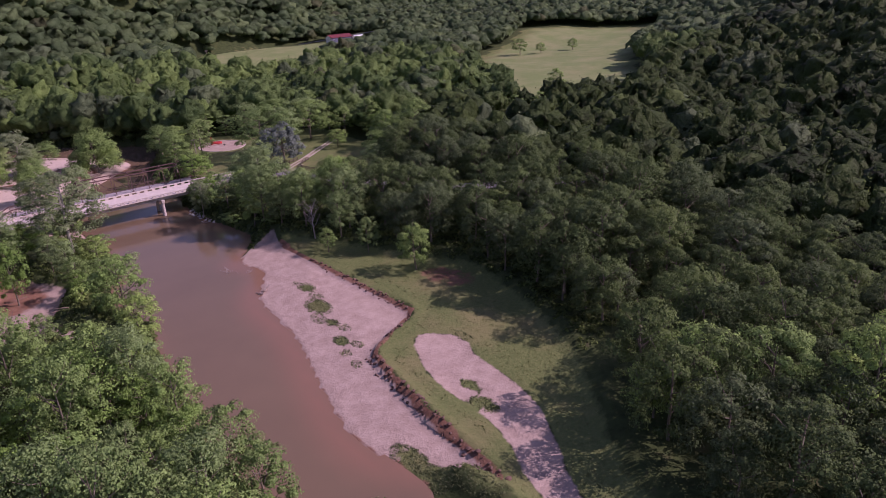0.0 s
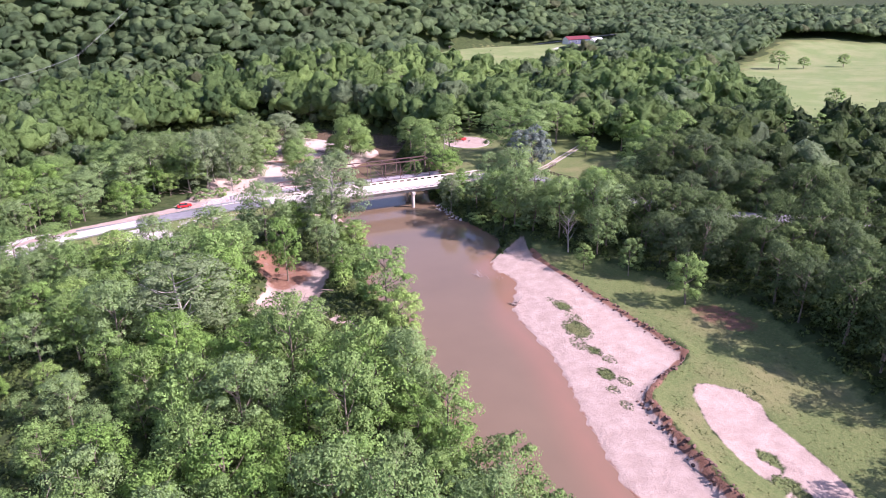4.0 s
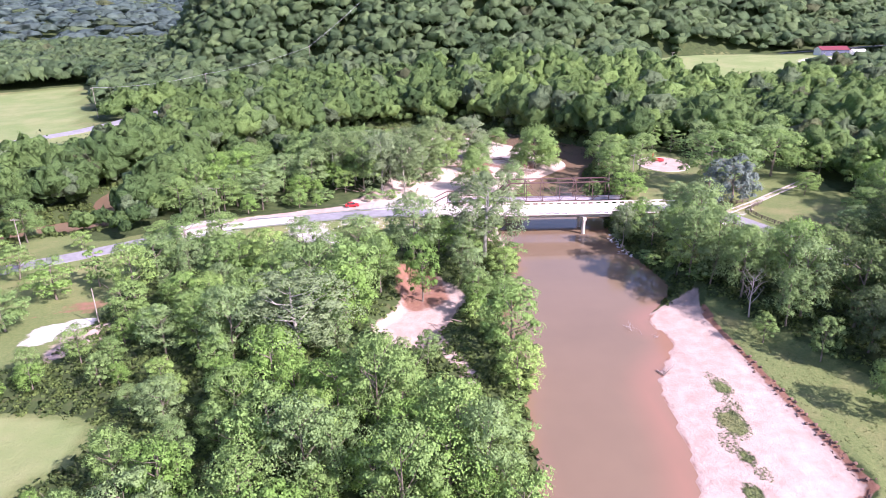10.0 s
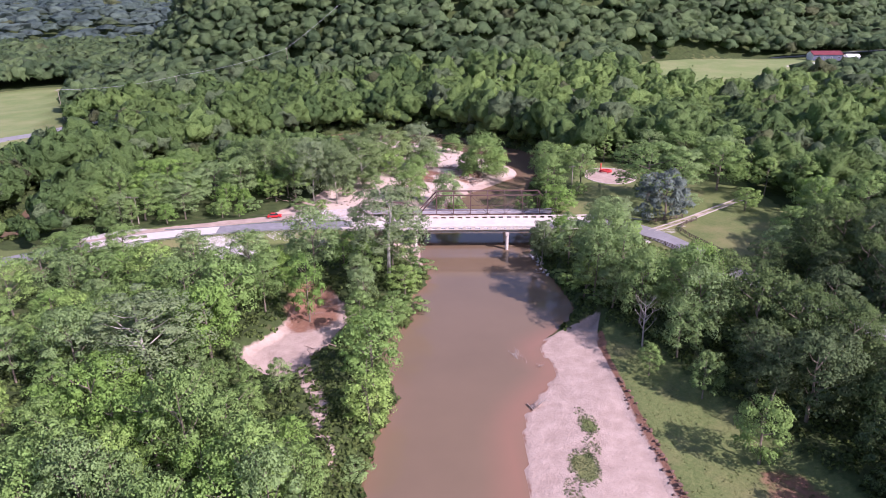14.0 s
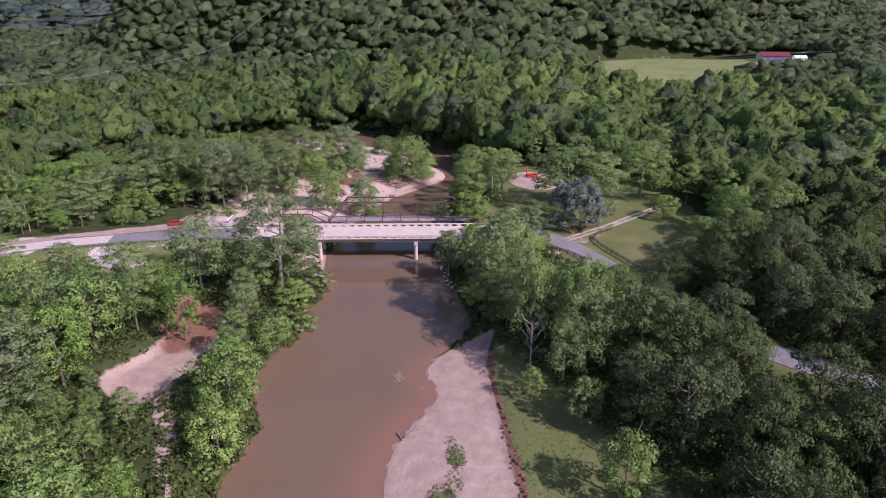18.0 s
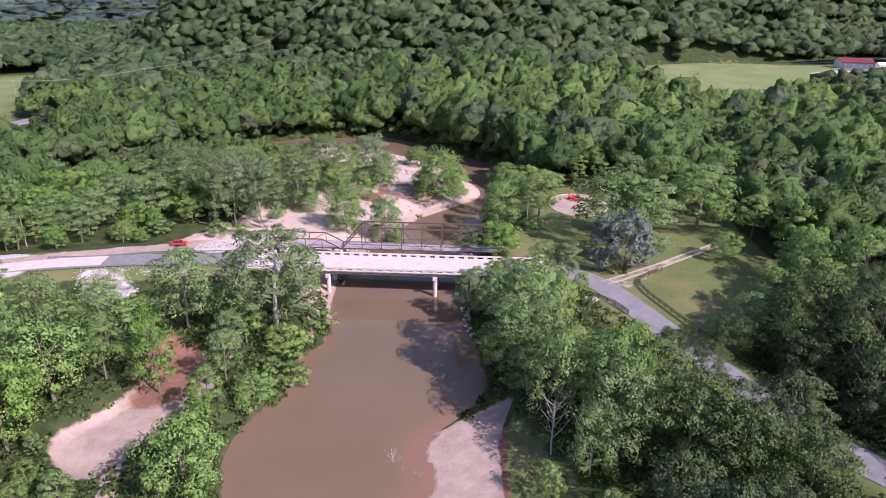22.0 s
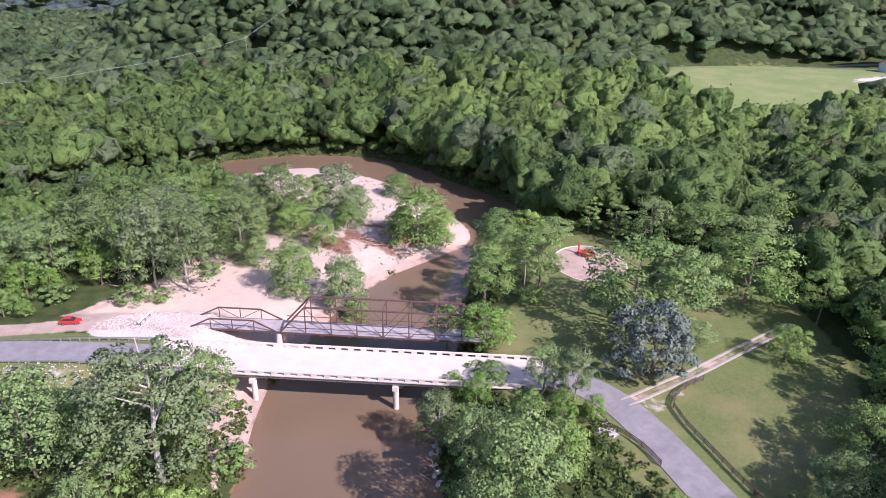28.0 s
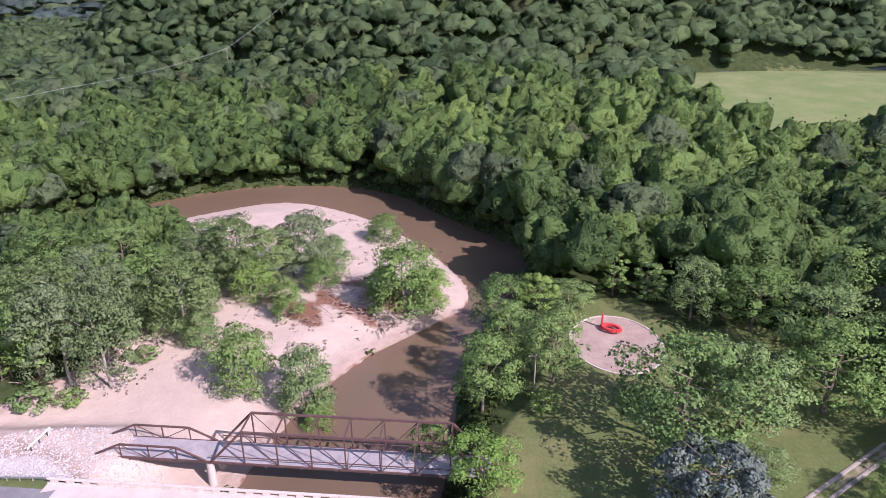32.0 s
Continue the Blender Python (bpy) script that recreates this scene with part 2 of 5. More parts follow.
RIVER = spline([(33, -150), (32, 20), (30, 80), (29, 100), (32, 112), (34, 134), (38, 150), (35, 162), (36, 173), (41, 182), (41, 193), (46, 205), (44, 228),
                (48, 244), (53, 262), (63, 281), (75, 294), (84, 303), (86, 314), (79, 331), (66, 351), (54, 364), (34, 377), (18, 378), (2, 369), (-14, 357),
                (-32, 340), (-52, 318), (-66, 290), (-68, 266), (-76, 248), (-96, 238), (-135, 230), (-180, 222), (-180, 236), (-135, 246), (-104, 254), (-92, 266), (-98, 286), (-76, 325),
                (-52, 352), (-31, 372), (-4, 390), (19, 397), (42, 396), (62, 387), (76, 370), (92, 352), (106, 332), (103, 314), (94, 302), (88, 288), (84, 268),
                (82, 248), (79, 228), (78, 212), (81, 194), (80, 182), (74, 174), (69, 166), (71, 157), (62, 142), (59, 121), (54, 104), (50, 91), (48, 79),
                (50, 68), (48, 55), (50, 20), (50, -150)], 4)
BAR = spline([(84, 178), (68, 168), (70, 157), (60, 142), (57, 121), (52, 104), (48, 91), (46, 79), (49, 70), (55, 62), (57.2, 56.6), (58.4, 66), (59.3, 76), (61.2, 86), (65, 99.5),
              (73, 104), (81.5, 108), (81.8, 122), (81.6, 136), (81.8, 147), (82, 157), (82.8, 170)], 4)
BAR_TWO = spline([(75, 98.7), (68.8, 88.6), (66.8, 80), (65.9, 69), (63.6, 61), (58.5, 50), (54, 25), (58, 25), (62.5, 46), (69.6, 56.7), (75.5, 67), (77.7, 77), (78.5, 84), (81.5, 91), (80, 95)], 4)
ISLAND = spline([(46, 214), (43, 232), (47, 246), (52, 263), (62, 282), (76, 296), (86, 304), (88, 314), (80, 333), (68, 353), (55, 366), (34, 379), (17, 380), (1, 371), (-14, 358),
                 (-6, 345), (8, 335), (20, 318), (16, 300), (12, 284), (6, 268), (-4, 255), (-4, 250), (10, 247), (24, 240), (38, 224)], 4)
POCKET = spline([(15, 196), (22, 194), (27, 185), (29, 178), (25, 171), (21, 162), (17, 155), (10, 158), (5.5, 166), (11.5, 176), (13, 187)], 4)
MEADOW = spline([(84, 172), (80, 157), (80, 138), (80, 121), (82, 108), (66, 101), (62, 86), (59, 70), (56, 55), (52, 20), (60, 20), (69, 42), (83, 60), (95, 76),
                 (107, 112), (104, 125), (97, 142), (92, 158)], 4)
LAWN = spline([(86, 236), (92, 252), (98, 262), (108, 292), (124, 296), (130, 282), (146, 285), (160, 272), (158, 256), (158, 242), (155, 225), (142, 200), (128, 186),
               (118, 190), (112, 212), (100, 224), (92, 230)], 4)
RIPRAP = spline([(20, 228), (0, 230), (-26, 231), (-40, 226), (-30, 220), (-8, 217), (8, 206), (16, 208)], 4)
GLOOM = spline([(66, 38), (83, 58), (95, 74), (104, 92)] + [(101.0, 72.0), (90.7, 58.3), (80.1, 47.9), (71.1, 40.1), (66.1, 35.7)], 3)
JUNCTION = spline([(110.9, 222.6), (115.2, 221.4), (122.1, 223.9), (124.7, 222.7), (118.6, 218.0), (117.2, 215.0), (114.0, 217.2)], 3)
SHOULDER = spline([(105.0, 216.3), (106.5, 214.5), (108.4, 210.4), (106.4, 209.7), (104.0, 211.7)], 3)
SANDBANK = spline([(29.5, 233.4), (41.6, 232.4), (43.6, 223.7), (43.0, 212.6), (43.3, 202.2), (39.7, 211.1), (33.5, 223.4)], 3)
APRON = spline([(4, 243), (8, 250), (24, 251), (36, 244), (34, 240), (24, 238), (14, 239)], 3)
RUBBLE = spline([(-21, 228.5), (-11, 229), (-2, 222), (-1, 214), (4, 205), (-2, 203), (-9, 209), (-13, 214), (-18, 221)], 3)
TRAIL = np.array([(19, 161), (21, 153), (24, 145), (26, 135), (28, 126)], float)
SOUTH = spline([(48, 62), (58, 60), (66, 50), (62, 30), (54, -40), (46, -40)], 4)
DISC_AT = (115.5, 277.5)
FIELD_MID = spline([(206, 540), (190, 430), (218, 404), (250, 432), (290, 452), (330, 466), (366, 492), (378, 530), (330, 552)], 4)
FIELD_EAST = spline([(372, 385), (460, 430), (537, 464), (620, 400), (560, 352), (430, 290), (365, 235), (310, 206), (258, 205), (245, 222), (290, 290)], 4)
FIELD_WEST = spline([(-330, 500), (-234, 560), (-200, 546), (-146, 410), (-142, 396), (-160, 350), (-230, 330), (-360, 380)], 4)
PADDOCK = spline([(-85, 138), (-53, 139), (-42, 135), (-40, 128), (-46, 116), (-60, 100), (-100, 105)], 4)
YARD = spline([(-95, 232), (-72, 226), (-55, 212), (-54, 196), (-56, 168), (-62, 157), (-82, 152), (-100, 175)], 4)
WEST_ROAD = spline([(24, 231.8, 7.0), (8, 232.9, 6.8), (-12, 233.6, 6.0), (-36, 232, 5.0), (-58, 224, 4.4), (-80, 212, 4.2), (-110, 200, 4.0), (-170, 190, 4.0)], 6, False)
EAST_ROAD = spline([(97, 227, 7.0), (104, 224.5, 7.0), (110, 218, 7.0), (114.5, 208, 7.0), (118.5, 196, 7.2), (124, 180, 7.5), (134, 155, 8.5), (160, 120, 12.0)], 6, False)
DRIVE = spline([(111, 219, 7.0), (118, 223.5, 7.0), (126, 228.5, 7.1), (137, 236, 7.4), (146, 242, 7.6), (152, 246, 7.8)], 6, False)
TRACK = spline([(26, 246.5, 6.2), (12, 246.5, 5.4), (-4, 245, 5.0), (-20, 242, 4.8), (-40, 236, 4.8), (-52, 230, 4.5)], 6, False)
FAR_ROAD = spline([(54, 462, 14.5), (55, 478, 15.5), (56, 494, 17.5), (58, 508, 20.0)], 6, False)
HIGHWAY = spline([(-420, 150, 3.0), (-250, 290, 3.5), (-160, 376, 4.5), (-140, 397, 5.0), (-105, 432, 9.0)], 6, False)
VERGE = spline([(-215, 292), (-165, 300), (-135, 318), (-116, 345), (-114, 380), (-136, 392), (-165, 368), (-215, 328)], 4)
PARK = spline([(196.5, 206.8), (224.4, 213.7), (243.7, 196.8), (232.3, 187.5), (211.8, 185.7), (193.2, 190.3)], 4)
FIELD_ROAD = spline([(140, 512, 15.5), (176, 541, 16.0), (245, 553, 16.0), (300, 561, 16.0), (340, 566, 16.5), (420, 585, 18.0), (560, 600, 20.0)], 6, False)
ROADS = ((WEST_ROAD, 3.6), (EAST_ROAD, 3.6), (DRIVE, 2.2), (TRACK, 2.6), (FAR_ROAD, 3.2), (HIGHWAY, 5.0), (FIELD_ROAD, 3.5))


def bumps(x, y, size, seed=0.0):
    """Cheap smooth unevenness between -1 and 1."""
    u, v = np.asarray(x) / size, np.asarray(y) / size
    return (np.sin(u * 1.7 + 1.3 * np.sin(v * 1.1 + seed)) + np.sin(v * 1.9 + 1.7 * np.sin(u * 0.9 + 2.1 + seed)) + np.sin((u + v) * 2.7 + seed)) / 3


def height(x, y):
    """The lie of the land."""
    x, y = np.asarray(x, float), np.asarray(y, float)
    z = 3.6 + 3.4 * smooth((x - 70) / 35) * smooth((y - 150) / 60) + 11 * smooth((y - 385) / 130) * smooth((x + 70) / 130) + 0.5 * bumps(x, y, 14)
    spur = smooth((x + 188 + 0.1 * (y - 600) + 9 * bumps(x, y, 40, 2.0)) / 120) * smooth((y - 490 - 0.35 * np.maximum(x - 100, 0) + 14 * bumps(x, y, 55, 5.0)) / 190)
    z = z + (110 + 8 * bumps(x, y, 70, 1.0)) * spur * (1 - 0.8 * smooth((x - 350) / 350))
    z = z + 66 * smooth(((x - 140) * 0.667 - (y - 20) * 0.746) / 250)
    z = z + 26 * smooth((np.hypot(x - 40, y - 40) - 900) / 300) * smooth((-60 - x - 0.1 * y) / 300)
    z = z + 2.0 * bumps(x, y, 60, 3.0) * smooth((np.hypot(x - 50, y - 200) - 200) / 200)
    river = area_distance(RIVER, x, y)
    shore = 0.05 + 0.085 * np.maximum(river, 0)
    bank = z * smooth((river + 0.5) / 7.0)
    meadow = 1.7 + 0.25 * bumps(x, y, 7)
    m = smooth((3.0 - area_distance(MEADOW, x, y)) / 6.0)
    bank = bank * (1 - m) + np.minimum(bank, meadow) * m
    m = smooth((0.9 - area_distance(BAR, x, y)) / 1.6)
    bank = bank * (1 - m) + np.minimum(shore, 1.0 + 0.12 * bumps(x, y, 4)) * m
    m = smooth((2.0 - area_distance(BAR_TWO, x, y)) / 4.0)
    bank = bank * (1 - m) + (1.45 + 0.1 * bumps(x, y, 4)) * m
    m = smooth((4.0 - area_distance(ISLAND, x, y)) / 9.0)
    bank = bank * (1 - m) + np.minimum(0.05 + 0.16 * np.maximum(river, 0), 2.3 + 0.3 * bumps(x, y, 6)) * m
    m = smooth((2.0 - area_distance(POCKET, x, y)) / 4.0)
    bank = bank * (1 - m) + np.minimum(bank, 1.4 + 0.3 * bumps(x, y, 4)) * m
    m = smooth((1.5 - area_distance(SANDBANK, x, y)) / 4.0)
    bank = bank * (1 - m) + np.minimum(bank, 0.15 + 0.2 * np.maximum(river, 0)) * m
    m = smooth((6.0 - area_distance(LAWN, x, y)) / 10.0) * smooth((river - 4) / 6)
    bank = bank * (1 - m) + (6.9 + 0.012 * (x - 110) + 0.15 * bumps(x, y, 9)) * m
    z = np.where(river > -0.5, bank, -0.25 - 0.9 * smooth(-river / 5))
    for line, half in ROADS:
        d, s = line_distance(line, x, y)
        level = np.interp(s * len(line), np.arange(len(line)), line[:, 2])
        m = (1 - smooth((d - half - 1.0) / 7.0)) * smooth((river + 2) / 6)
        z = z * (1 - m) + (level - 0.12) * m
    return z


def part(name, bm, mat, parent, label=""):
    """Links a bmesh as one mesh object under a thing or a part."""
    me = bpy.data.meshes.new(name)
    bm.to_mesh(me)
    bm.free()
    me.materials.append(mat)
    ob = new(name, me)
    ob.parent = parent
    return tagged(ob, label) if label else ob


def thing(name, m, label, category, group="", kind=""):
    ob = new(name)
    ob.matrix_world = m
    return tagged(ob, label, category, group, kind)


def box(bm, x, y, z, sx, sy, sz, bevel=0.0, turn=None):
    r = bmesh.ops.create_cube(bm, size=1.0, matrix=Matrix.Translation((x, y, z)) @ (turn or Matrix()) @ Matrix.Diagonal((sx, sy, sz, 1)))
    if bevel:
        bmesh.ops.bevel(bm, geom=list({e for v in r["verts"] for e in v.link_edges}), offset=bevel, segments=1, affect="EDGES")
    return bm


def beam(bm, a, b, w, h=None):
    """A square bar from a to b."""
    a, b = Vector(a), Vector(b)
    d = b - a
    q = d.to_track_quat("X", "Z").to_matrix().to_4x4()
    bmesh.ops.create_cube(bm, size=1.0, matrix=Matrix.Translation((a + b) / 2) @ q @ Matrix.Diagonal((d.length, w, h or w, 1)))
    return bm


def rod(bm, a, b, r, sides=6, r2=None):
    a, b = Vector(a), Vector(b)
    q = (b - a).to_track_quat("Z", "Y").to_matrix().to_4x4()
    bmesh.ops.create_cone(bm, cap_ends=True, segments=sides, radius1=r, radius2=r if r2 is None else r2, depth=(b - a).length, matrix=Matrix.Translation((a + b) / 2) @ q)
    return bm


def mesh_object(name, verts, faces, mat):
    me = bpy.data.meshes.new(name)
    me.from_pydata(verts, [], faces)
    me.materials.append(mat)
    return new(name, me)


# ---- ground, water, roads ----
def grid_lines(lo, a, b, hi, step, growth):
    mid = list(np.arange(a, b + step, step))
    up, s = [], step
    while (up[-1] if up else mid[-1]) < hi:
        s *= growth
        up.append((up[-1] if up else mid[-1]) + s)
    down, s = [], step
    while (down[-1] if down else a) > lo:
        s *= growth
        down.append((down[-1] if down else a) - s)
    return np.array(down[::-1] + mid + up)


gx, gy = grid_lines(-2600, -8, 132, 2600, 1.25, 1.09), grid_lines(-400, 28, 400, 3200, 1.25, 1.09)
X, Y = np.meshgrid(gx, gy)
Z = height(X, Y)
nx, ny = len(gx), len(gy)
me = bpy.data.meshes.new("ground")
corner = (np.arange(ny - 1)[:, None] * nx + np.arange(nx - 1)[None, :]).ravel()
quads = np.stack([corner, corner + 1, corner + nx + 1, corner + nx], 1)
me.from_pydata(np.stack([X.ravel(), Y.ravel(), Z.ravel()], 1), [], quads.tolist())
me.materials.append(GROUND)
me.polygons.foreach_set("use_smooth", np.ones(len(me.polygons), bool))


def zone_of(area, soft=2.0):
    return smooth((soft - area_distance(area, X, Y)) / (2 * soft))


river_d = area_distance(RIVER, X, Y)
sand = np.maximum.reduce([zone_of(BAR, 1.0), zone_of(BAR_TWO, 1.5), zone_of(ISLAND, 3.0) * 1.35, zone_of(POCKET, 2.0) * 0.9, smooth((6 - area_distance(ISLAND, X, Y)) / 3) * (river_d < 4)])
grass = np.maximum.reduce([zone_of(LAWN, 3.0), zone_of(MEADOW, 4.5), zone_of(FIELD_MID, 5.0) * 1.5, zone_of(FIELD_EAST, 6.0) * 1.5, zone_of(FIELD_WEST, 6.0) * 1.4, zone_of(PADDOCK, 2.0) * 1.4, zone_of(VERGE, 3.0) * 1.3, zone_of(PARK, 3.0), zone_of(YARD, 4.0) * 0.8])
for line, half in ROADS[:2]:
    grass = np.maximum(grass, 1 - smooth((line_distance(line, X, Y)[0] - half - 3) / 5))
weedy = np.zeros(X.shape)
for wx_, wy_, wr in ((72.5, 138, 2.8), (69, 127, 4), (67, 118, 2), (64, 110, 2.4), (51, 71, 4), (51, 65, 4), (54, 58, 4), (68.5, 72, 3), (71, 78, 2.4), (82, 92, 2)):
    weedy = np.maximum(weedy, smooth(1.35 - np.hypot((X - wx_) / 0.75, (Y - wy_) / 1.3) / wr))
sand = sand * (1 - np.clip(0.9 * weedy * (0.85 + 0.5 * bumps(X, Y, 1.7, 1.0)), 0, 0.9))
grass = np.maximum(grass * np.clip(1 - sand, 0, 1), 0.7 * weedy)
mud = np.maximum(smooth((1.6 - np.abs(river_d)) / 2.2) * 0.75, 0)
GULLY = np.array([(82.8, 170), (82, 157), (81.8, 147), (81.6, 136), (81.8, 122), (81.5, 108), (73, 104), (65, 99.5), (61.2, 86), (59.3, 76), (58.4, 66), (57.2, 56.6)], float)
mud = np.maximum(mud, (1 - smooth((line_distance(GULLY, X, Y)[0] - 0.3) / 1.0)) * 0.8)
mud = np.maximum(mud, zone_of(spline([(12, 199), (22, 196), (26, 186), (24, 178), (15, 174), (11, 182)], 4), 3.0) * 0.62)
mud = np.maximum(mud, zone_of(spline([(-72, 177), (-66, 186), (-57, 186), (-56, 178), (-64, 179)], 4), 2.0) * 0.55)
mud = np.maximum(mud, zone_of(spline([(96, 124), (103, 122), (105, 110), (99, 108), (94, 114)], 4), 2.0) * 0.55)
mud = np.maximum(mud, zone_of(spline([(46, 288), (58, 290), (70, 294), (72, 308), (58, 317), (44, 310), (32, 304), (34, 292)], 4), 4.0) * smooth((bumps(X, Y, 6, 4.0) + 0.35) / 0.6) * 0.62)
sand = np.maximum(sand, (1 - smooth((line_distance(TRACK, X, Y)[0] - 1.6) / 2.2)) * 0.8)
gravel = zone_of(APRON, 1.5)
gravel = np.maximum.reduce([gravel, zone_of(JUNCTION, 1.2) * 0.45, zone_of(SHOULDER, 1.2) * 0.9])
sand = np.maximum(sand, zone_of(SANDBANK, 1.5) * 1.1)
gravel = np.maximum(gravel, zone_of(RUBBLE, 2.0) * 0.52)
sand = np.maximum(sand, (1 - smooth((line_distance(TRAIL, X, Y)[0] - 0.8) / 1.8)) * 0.75)
gravel = np.maximum(gravel, zone_of(spline([(-18, 228), (-4, 229), (10, 228), (20, 225), (18, 221), (8, 224), (-6, 226), (-18, 225)], 3), 1.0) * 0.42)
gravel = np.maximum(gravel, zone_of(spline([(296, 492), (318, 505), (345, 515), (360, 510), (330, 496)], 3), 4.0))
sand = np.maximum(sand, (1 - smooth((line_distance(DRIVE, X, Y)[0] - 0.5) / 1.2)) * 0.5)
gravel = np.maximum(gravel, zone_of(spline([(-70, 165), (-64, 174), (-57, 176), (-59, 169), (-66, 163)], 4), 1.0))
sand = np.maximum(sand, zone_of(spline([(-62, 166), (-55, 173), (-51, 171), (-53, 160), (-60, 157)], 4), 2.0) * 0.72)
gravel = np.maximum(gravel, zone_of(spline([(-56, 238), (-40, 240), (-34, 228), (-48, 222)], 4), 2.0))
sand = np.maximum(sand, smooth((1.04 - np.hypot((X - DISC_AT[0]) / 9.2, (Y - DISC_AT[1]) / 11)) / 0.08))
zone = me.color_attributes.new("zone", "FLOAT_COLOR", "POINT")
zone.data.foreach_set("color", np.stack([sand, grass, mud, gravel], -1).astype(np.float32).ravel())
ground = tagged(new("ground", me), "valley ground of woodland floor, pink sand bars, mud and grass", "ground", kind="structure")

wx, wy = np.arange(-185, 131, 3.0), np.arange(-160, 412, 3.0)
WX, WY = np.meshgrid(wx, wy)
corner = (np.arange(len(wy) - 1)[:, None] * len(wx) + np.arange(len(wx) - 1)[None, :]).ravel()
river = mesh_object("water", np.stack([WX.ravel(), WY.ravel(), np.zeros(WX.size)], 1), np.stack([corner, corner + 1, corner + len(wx) + 1, corner + len(wx)], 1).tolist(), WATER)
silt = np.maximum(smooth((7 - np.abs(area_distance(BAR, WX, WY))) / 9), smooth((4 - np.abs(area_distance(RIVER, WX, WY))) / 5) * 0.4)
river.data.color_attributes.new("silt", "FLOAT_COLOR", "POINT").data.foreach_set("color", np.repeat(silt[:, :, None], 4, 2).astype(np.float32).ravel())
tagged(river, "brown silty flood water of a winding river", "river", kind="structure")


def ribbon(name, line, half, mat, label, kind="structure", lift=0.0):
    """A road surface along a line of the plan, a hand thick."""
    d = np.gradient(line[:, :2], axis=0)
    side = np.stack([-d[:, 1], d[:, 0]], 1) / np.linalg.norm(d, axis=1)[:, None]
    verts, faces = [], []
    for p, s in zip(line, side):
        for k in (-1, -0.5, 0, 0.5, 1):
            verts.append((p[0] + s[0] * half * k, p[1] + s[1] * half * k, p[2] + lift + 0.05 * (1 - k * k)))
        for k in (1.05, -1.05):
            verts.append((p[0] + s[0] * half * k, p[1] + s[1] * half * k, p[2] + lift - 0.4))
    for i in range(len(line) - 1):
        for k in range(7):
            a, b = i * 7 + k, i * 7 + (k + 1) % 7
            faces.append((a, b, b + 7, a + 7))
    return tagged(mesh_object(name, verts, faces, mat), label, "road", kind=kind)


ribbon("road", WEST_ROAD, 3.4, ASPHALT, "worn grey asphalt road leading onto the bridge")
ribbon("road", EAST_ROAD, 3.4, ASPHALT, "worn grey asphalt road curving away from the bridge")
for side_ in (-0.95, 0.95):
    way_ = np.gradient(DRIVE[:, :2], axis=0)
    way_ /= np.linalg.norm(way_, axis=1)[:, None]
    ribbon("wheel_track", DRIVE + side_ * np.stack([-way_[:, 1], way_[:, 0], 0 * way_[:, 0]], 1), 0.3, GRAVEL, "pale gravel wheel track of the drive across the lawn")
ribbon("road", FAR_ROAD, 2.8, ASPHALT, "grey road climbing through a gap in the woods")
ribbon("sand_wash", WEST_ROAD[(WEST_ROAD[:, 0] < -13) & (WEST_ROAD[:, 0] > -52)], 3.0, CONCRETE, "pale sand washed over the asphalt road", lift=0.03)
ribbon("road", HIGHWAY, 4.6, ASPHALT, "grey highway crossing the valley beside a field")
ribbon("road", FIELD_ROAD, 3.2, ASPHALT, "pale road running behind the hay field")


def ground_z(x, y):
    """The ground's level under one place, from the ground's own grid."""
    i, j = int(np.clip(np.searchsorted(gx, x) - 1, 0, nx - 2)), int(np.clip(np.searchsorted(gy, y) - 1, 0, ny - 2))
    u, v = (x - gx[i]) / (gx[i + 1] - gx[i]), (y - gy[j]) / (gy[j + 1] - gy[j])
    return float((Z[j, i] * (1 - u) + Z[j, i + 1] * u) * (1 - v) + (Z[j + 1, i] * (1 - u) + Z[j + 1, i + 1] * u) * v)


# ---- trees ----
rng = np.random.default_rng(7)


def cards(lumps, per, size, r, flat=0.75, ruffle=0.34):
    """Leaf sprays on the upper shells of round lumps: one four-cornered spray each, and the way out of the crown for each corner."""
    lumps = np.asarray(lumps, float)
    n = len(lumps) * per
    c = np.repeat(lumps, per, 0)
    d = r.normal(size=(n, 3))
    d[:, 2] = np.abs(d[:, 2]) * 0.9 + 0.15 - 0.55 * (r.random(n) < 0.25)
    d /= np.linalg.norm(d, axis=1)[:, None]
    at = c[:, :3] + d * c[:, 3:4] * (0.72 + 0.36 * r.random((n, 1))) * np.array([1, 1, flat])
    nor = d + r.normal(size=(n, 3)) * ruffle
    nor /= np.linalg.norm(nor, axis=1)[:, None]
    u = np.cross(nor, r.normal(size=(n, 3)))
    u /= np.linalg.norm(u, axis=1)[:, None]
    v = np.cross(nor, u)
    s = size * (0.6 + 0.8 * r.random((n, 1)))
    k = 0.35 + 0.4 * r.random((n, 4, 1))
    q = np.stack([at - u * s * k[:, 0], at - v * s * k[:, 1] - nor * s * 0.12, at + u * s * k[:, 2], at + v * s * k[:, 3] - nor * s * 0.12], 1)
    mid = lumps[:, :3].mean(0) if len(lumps) < 100 else c[:, :3] - np.array([0, 0, 0.3])
    w = at - mid
    w /= np.linalg.norm(w, axis=1)[:, None] + 1e-6
    out = 0.8 * d + 0.55 * w + 0.2 * nor + np.array([0, 0, 0.15])
    out /= np.linalg.norm(out, axis=1)[:, None]
    return np.concatenate([q.reshape(-1, 3), np.repeat(out, 4, 0)], 1)


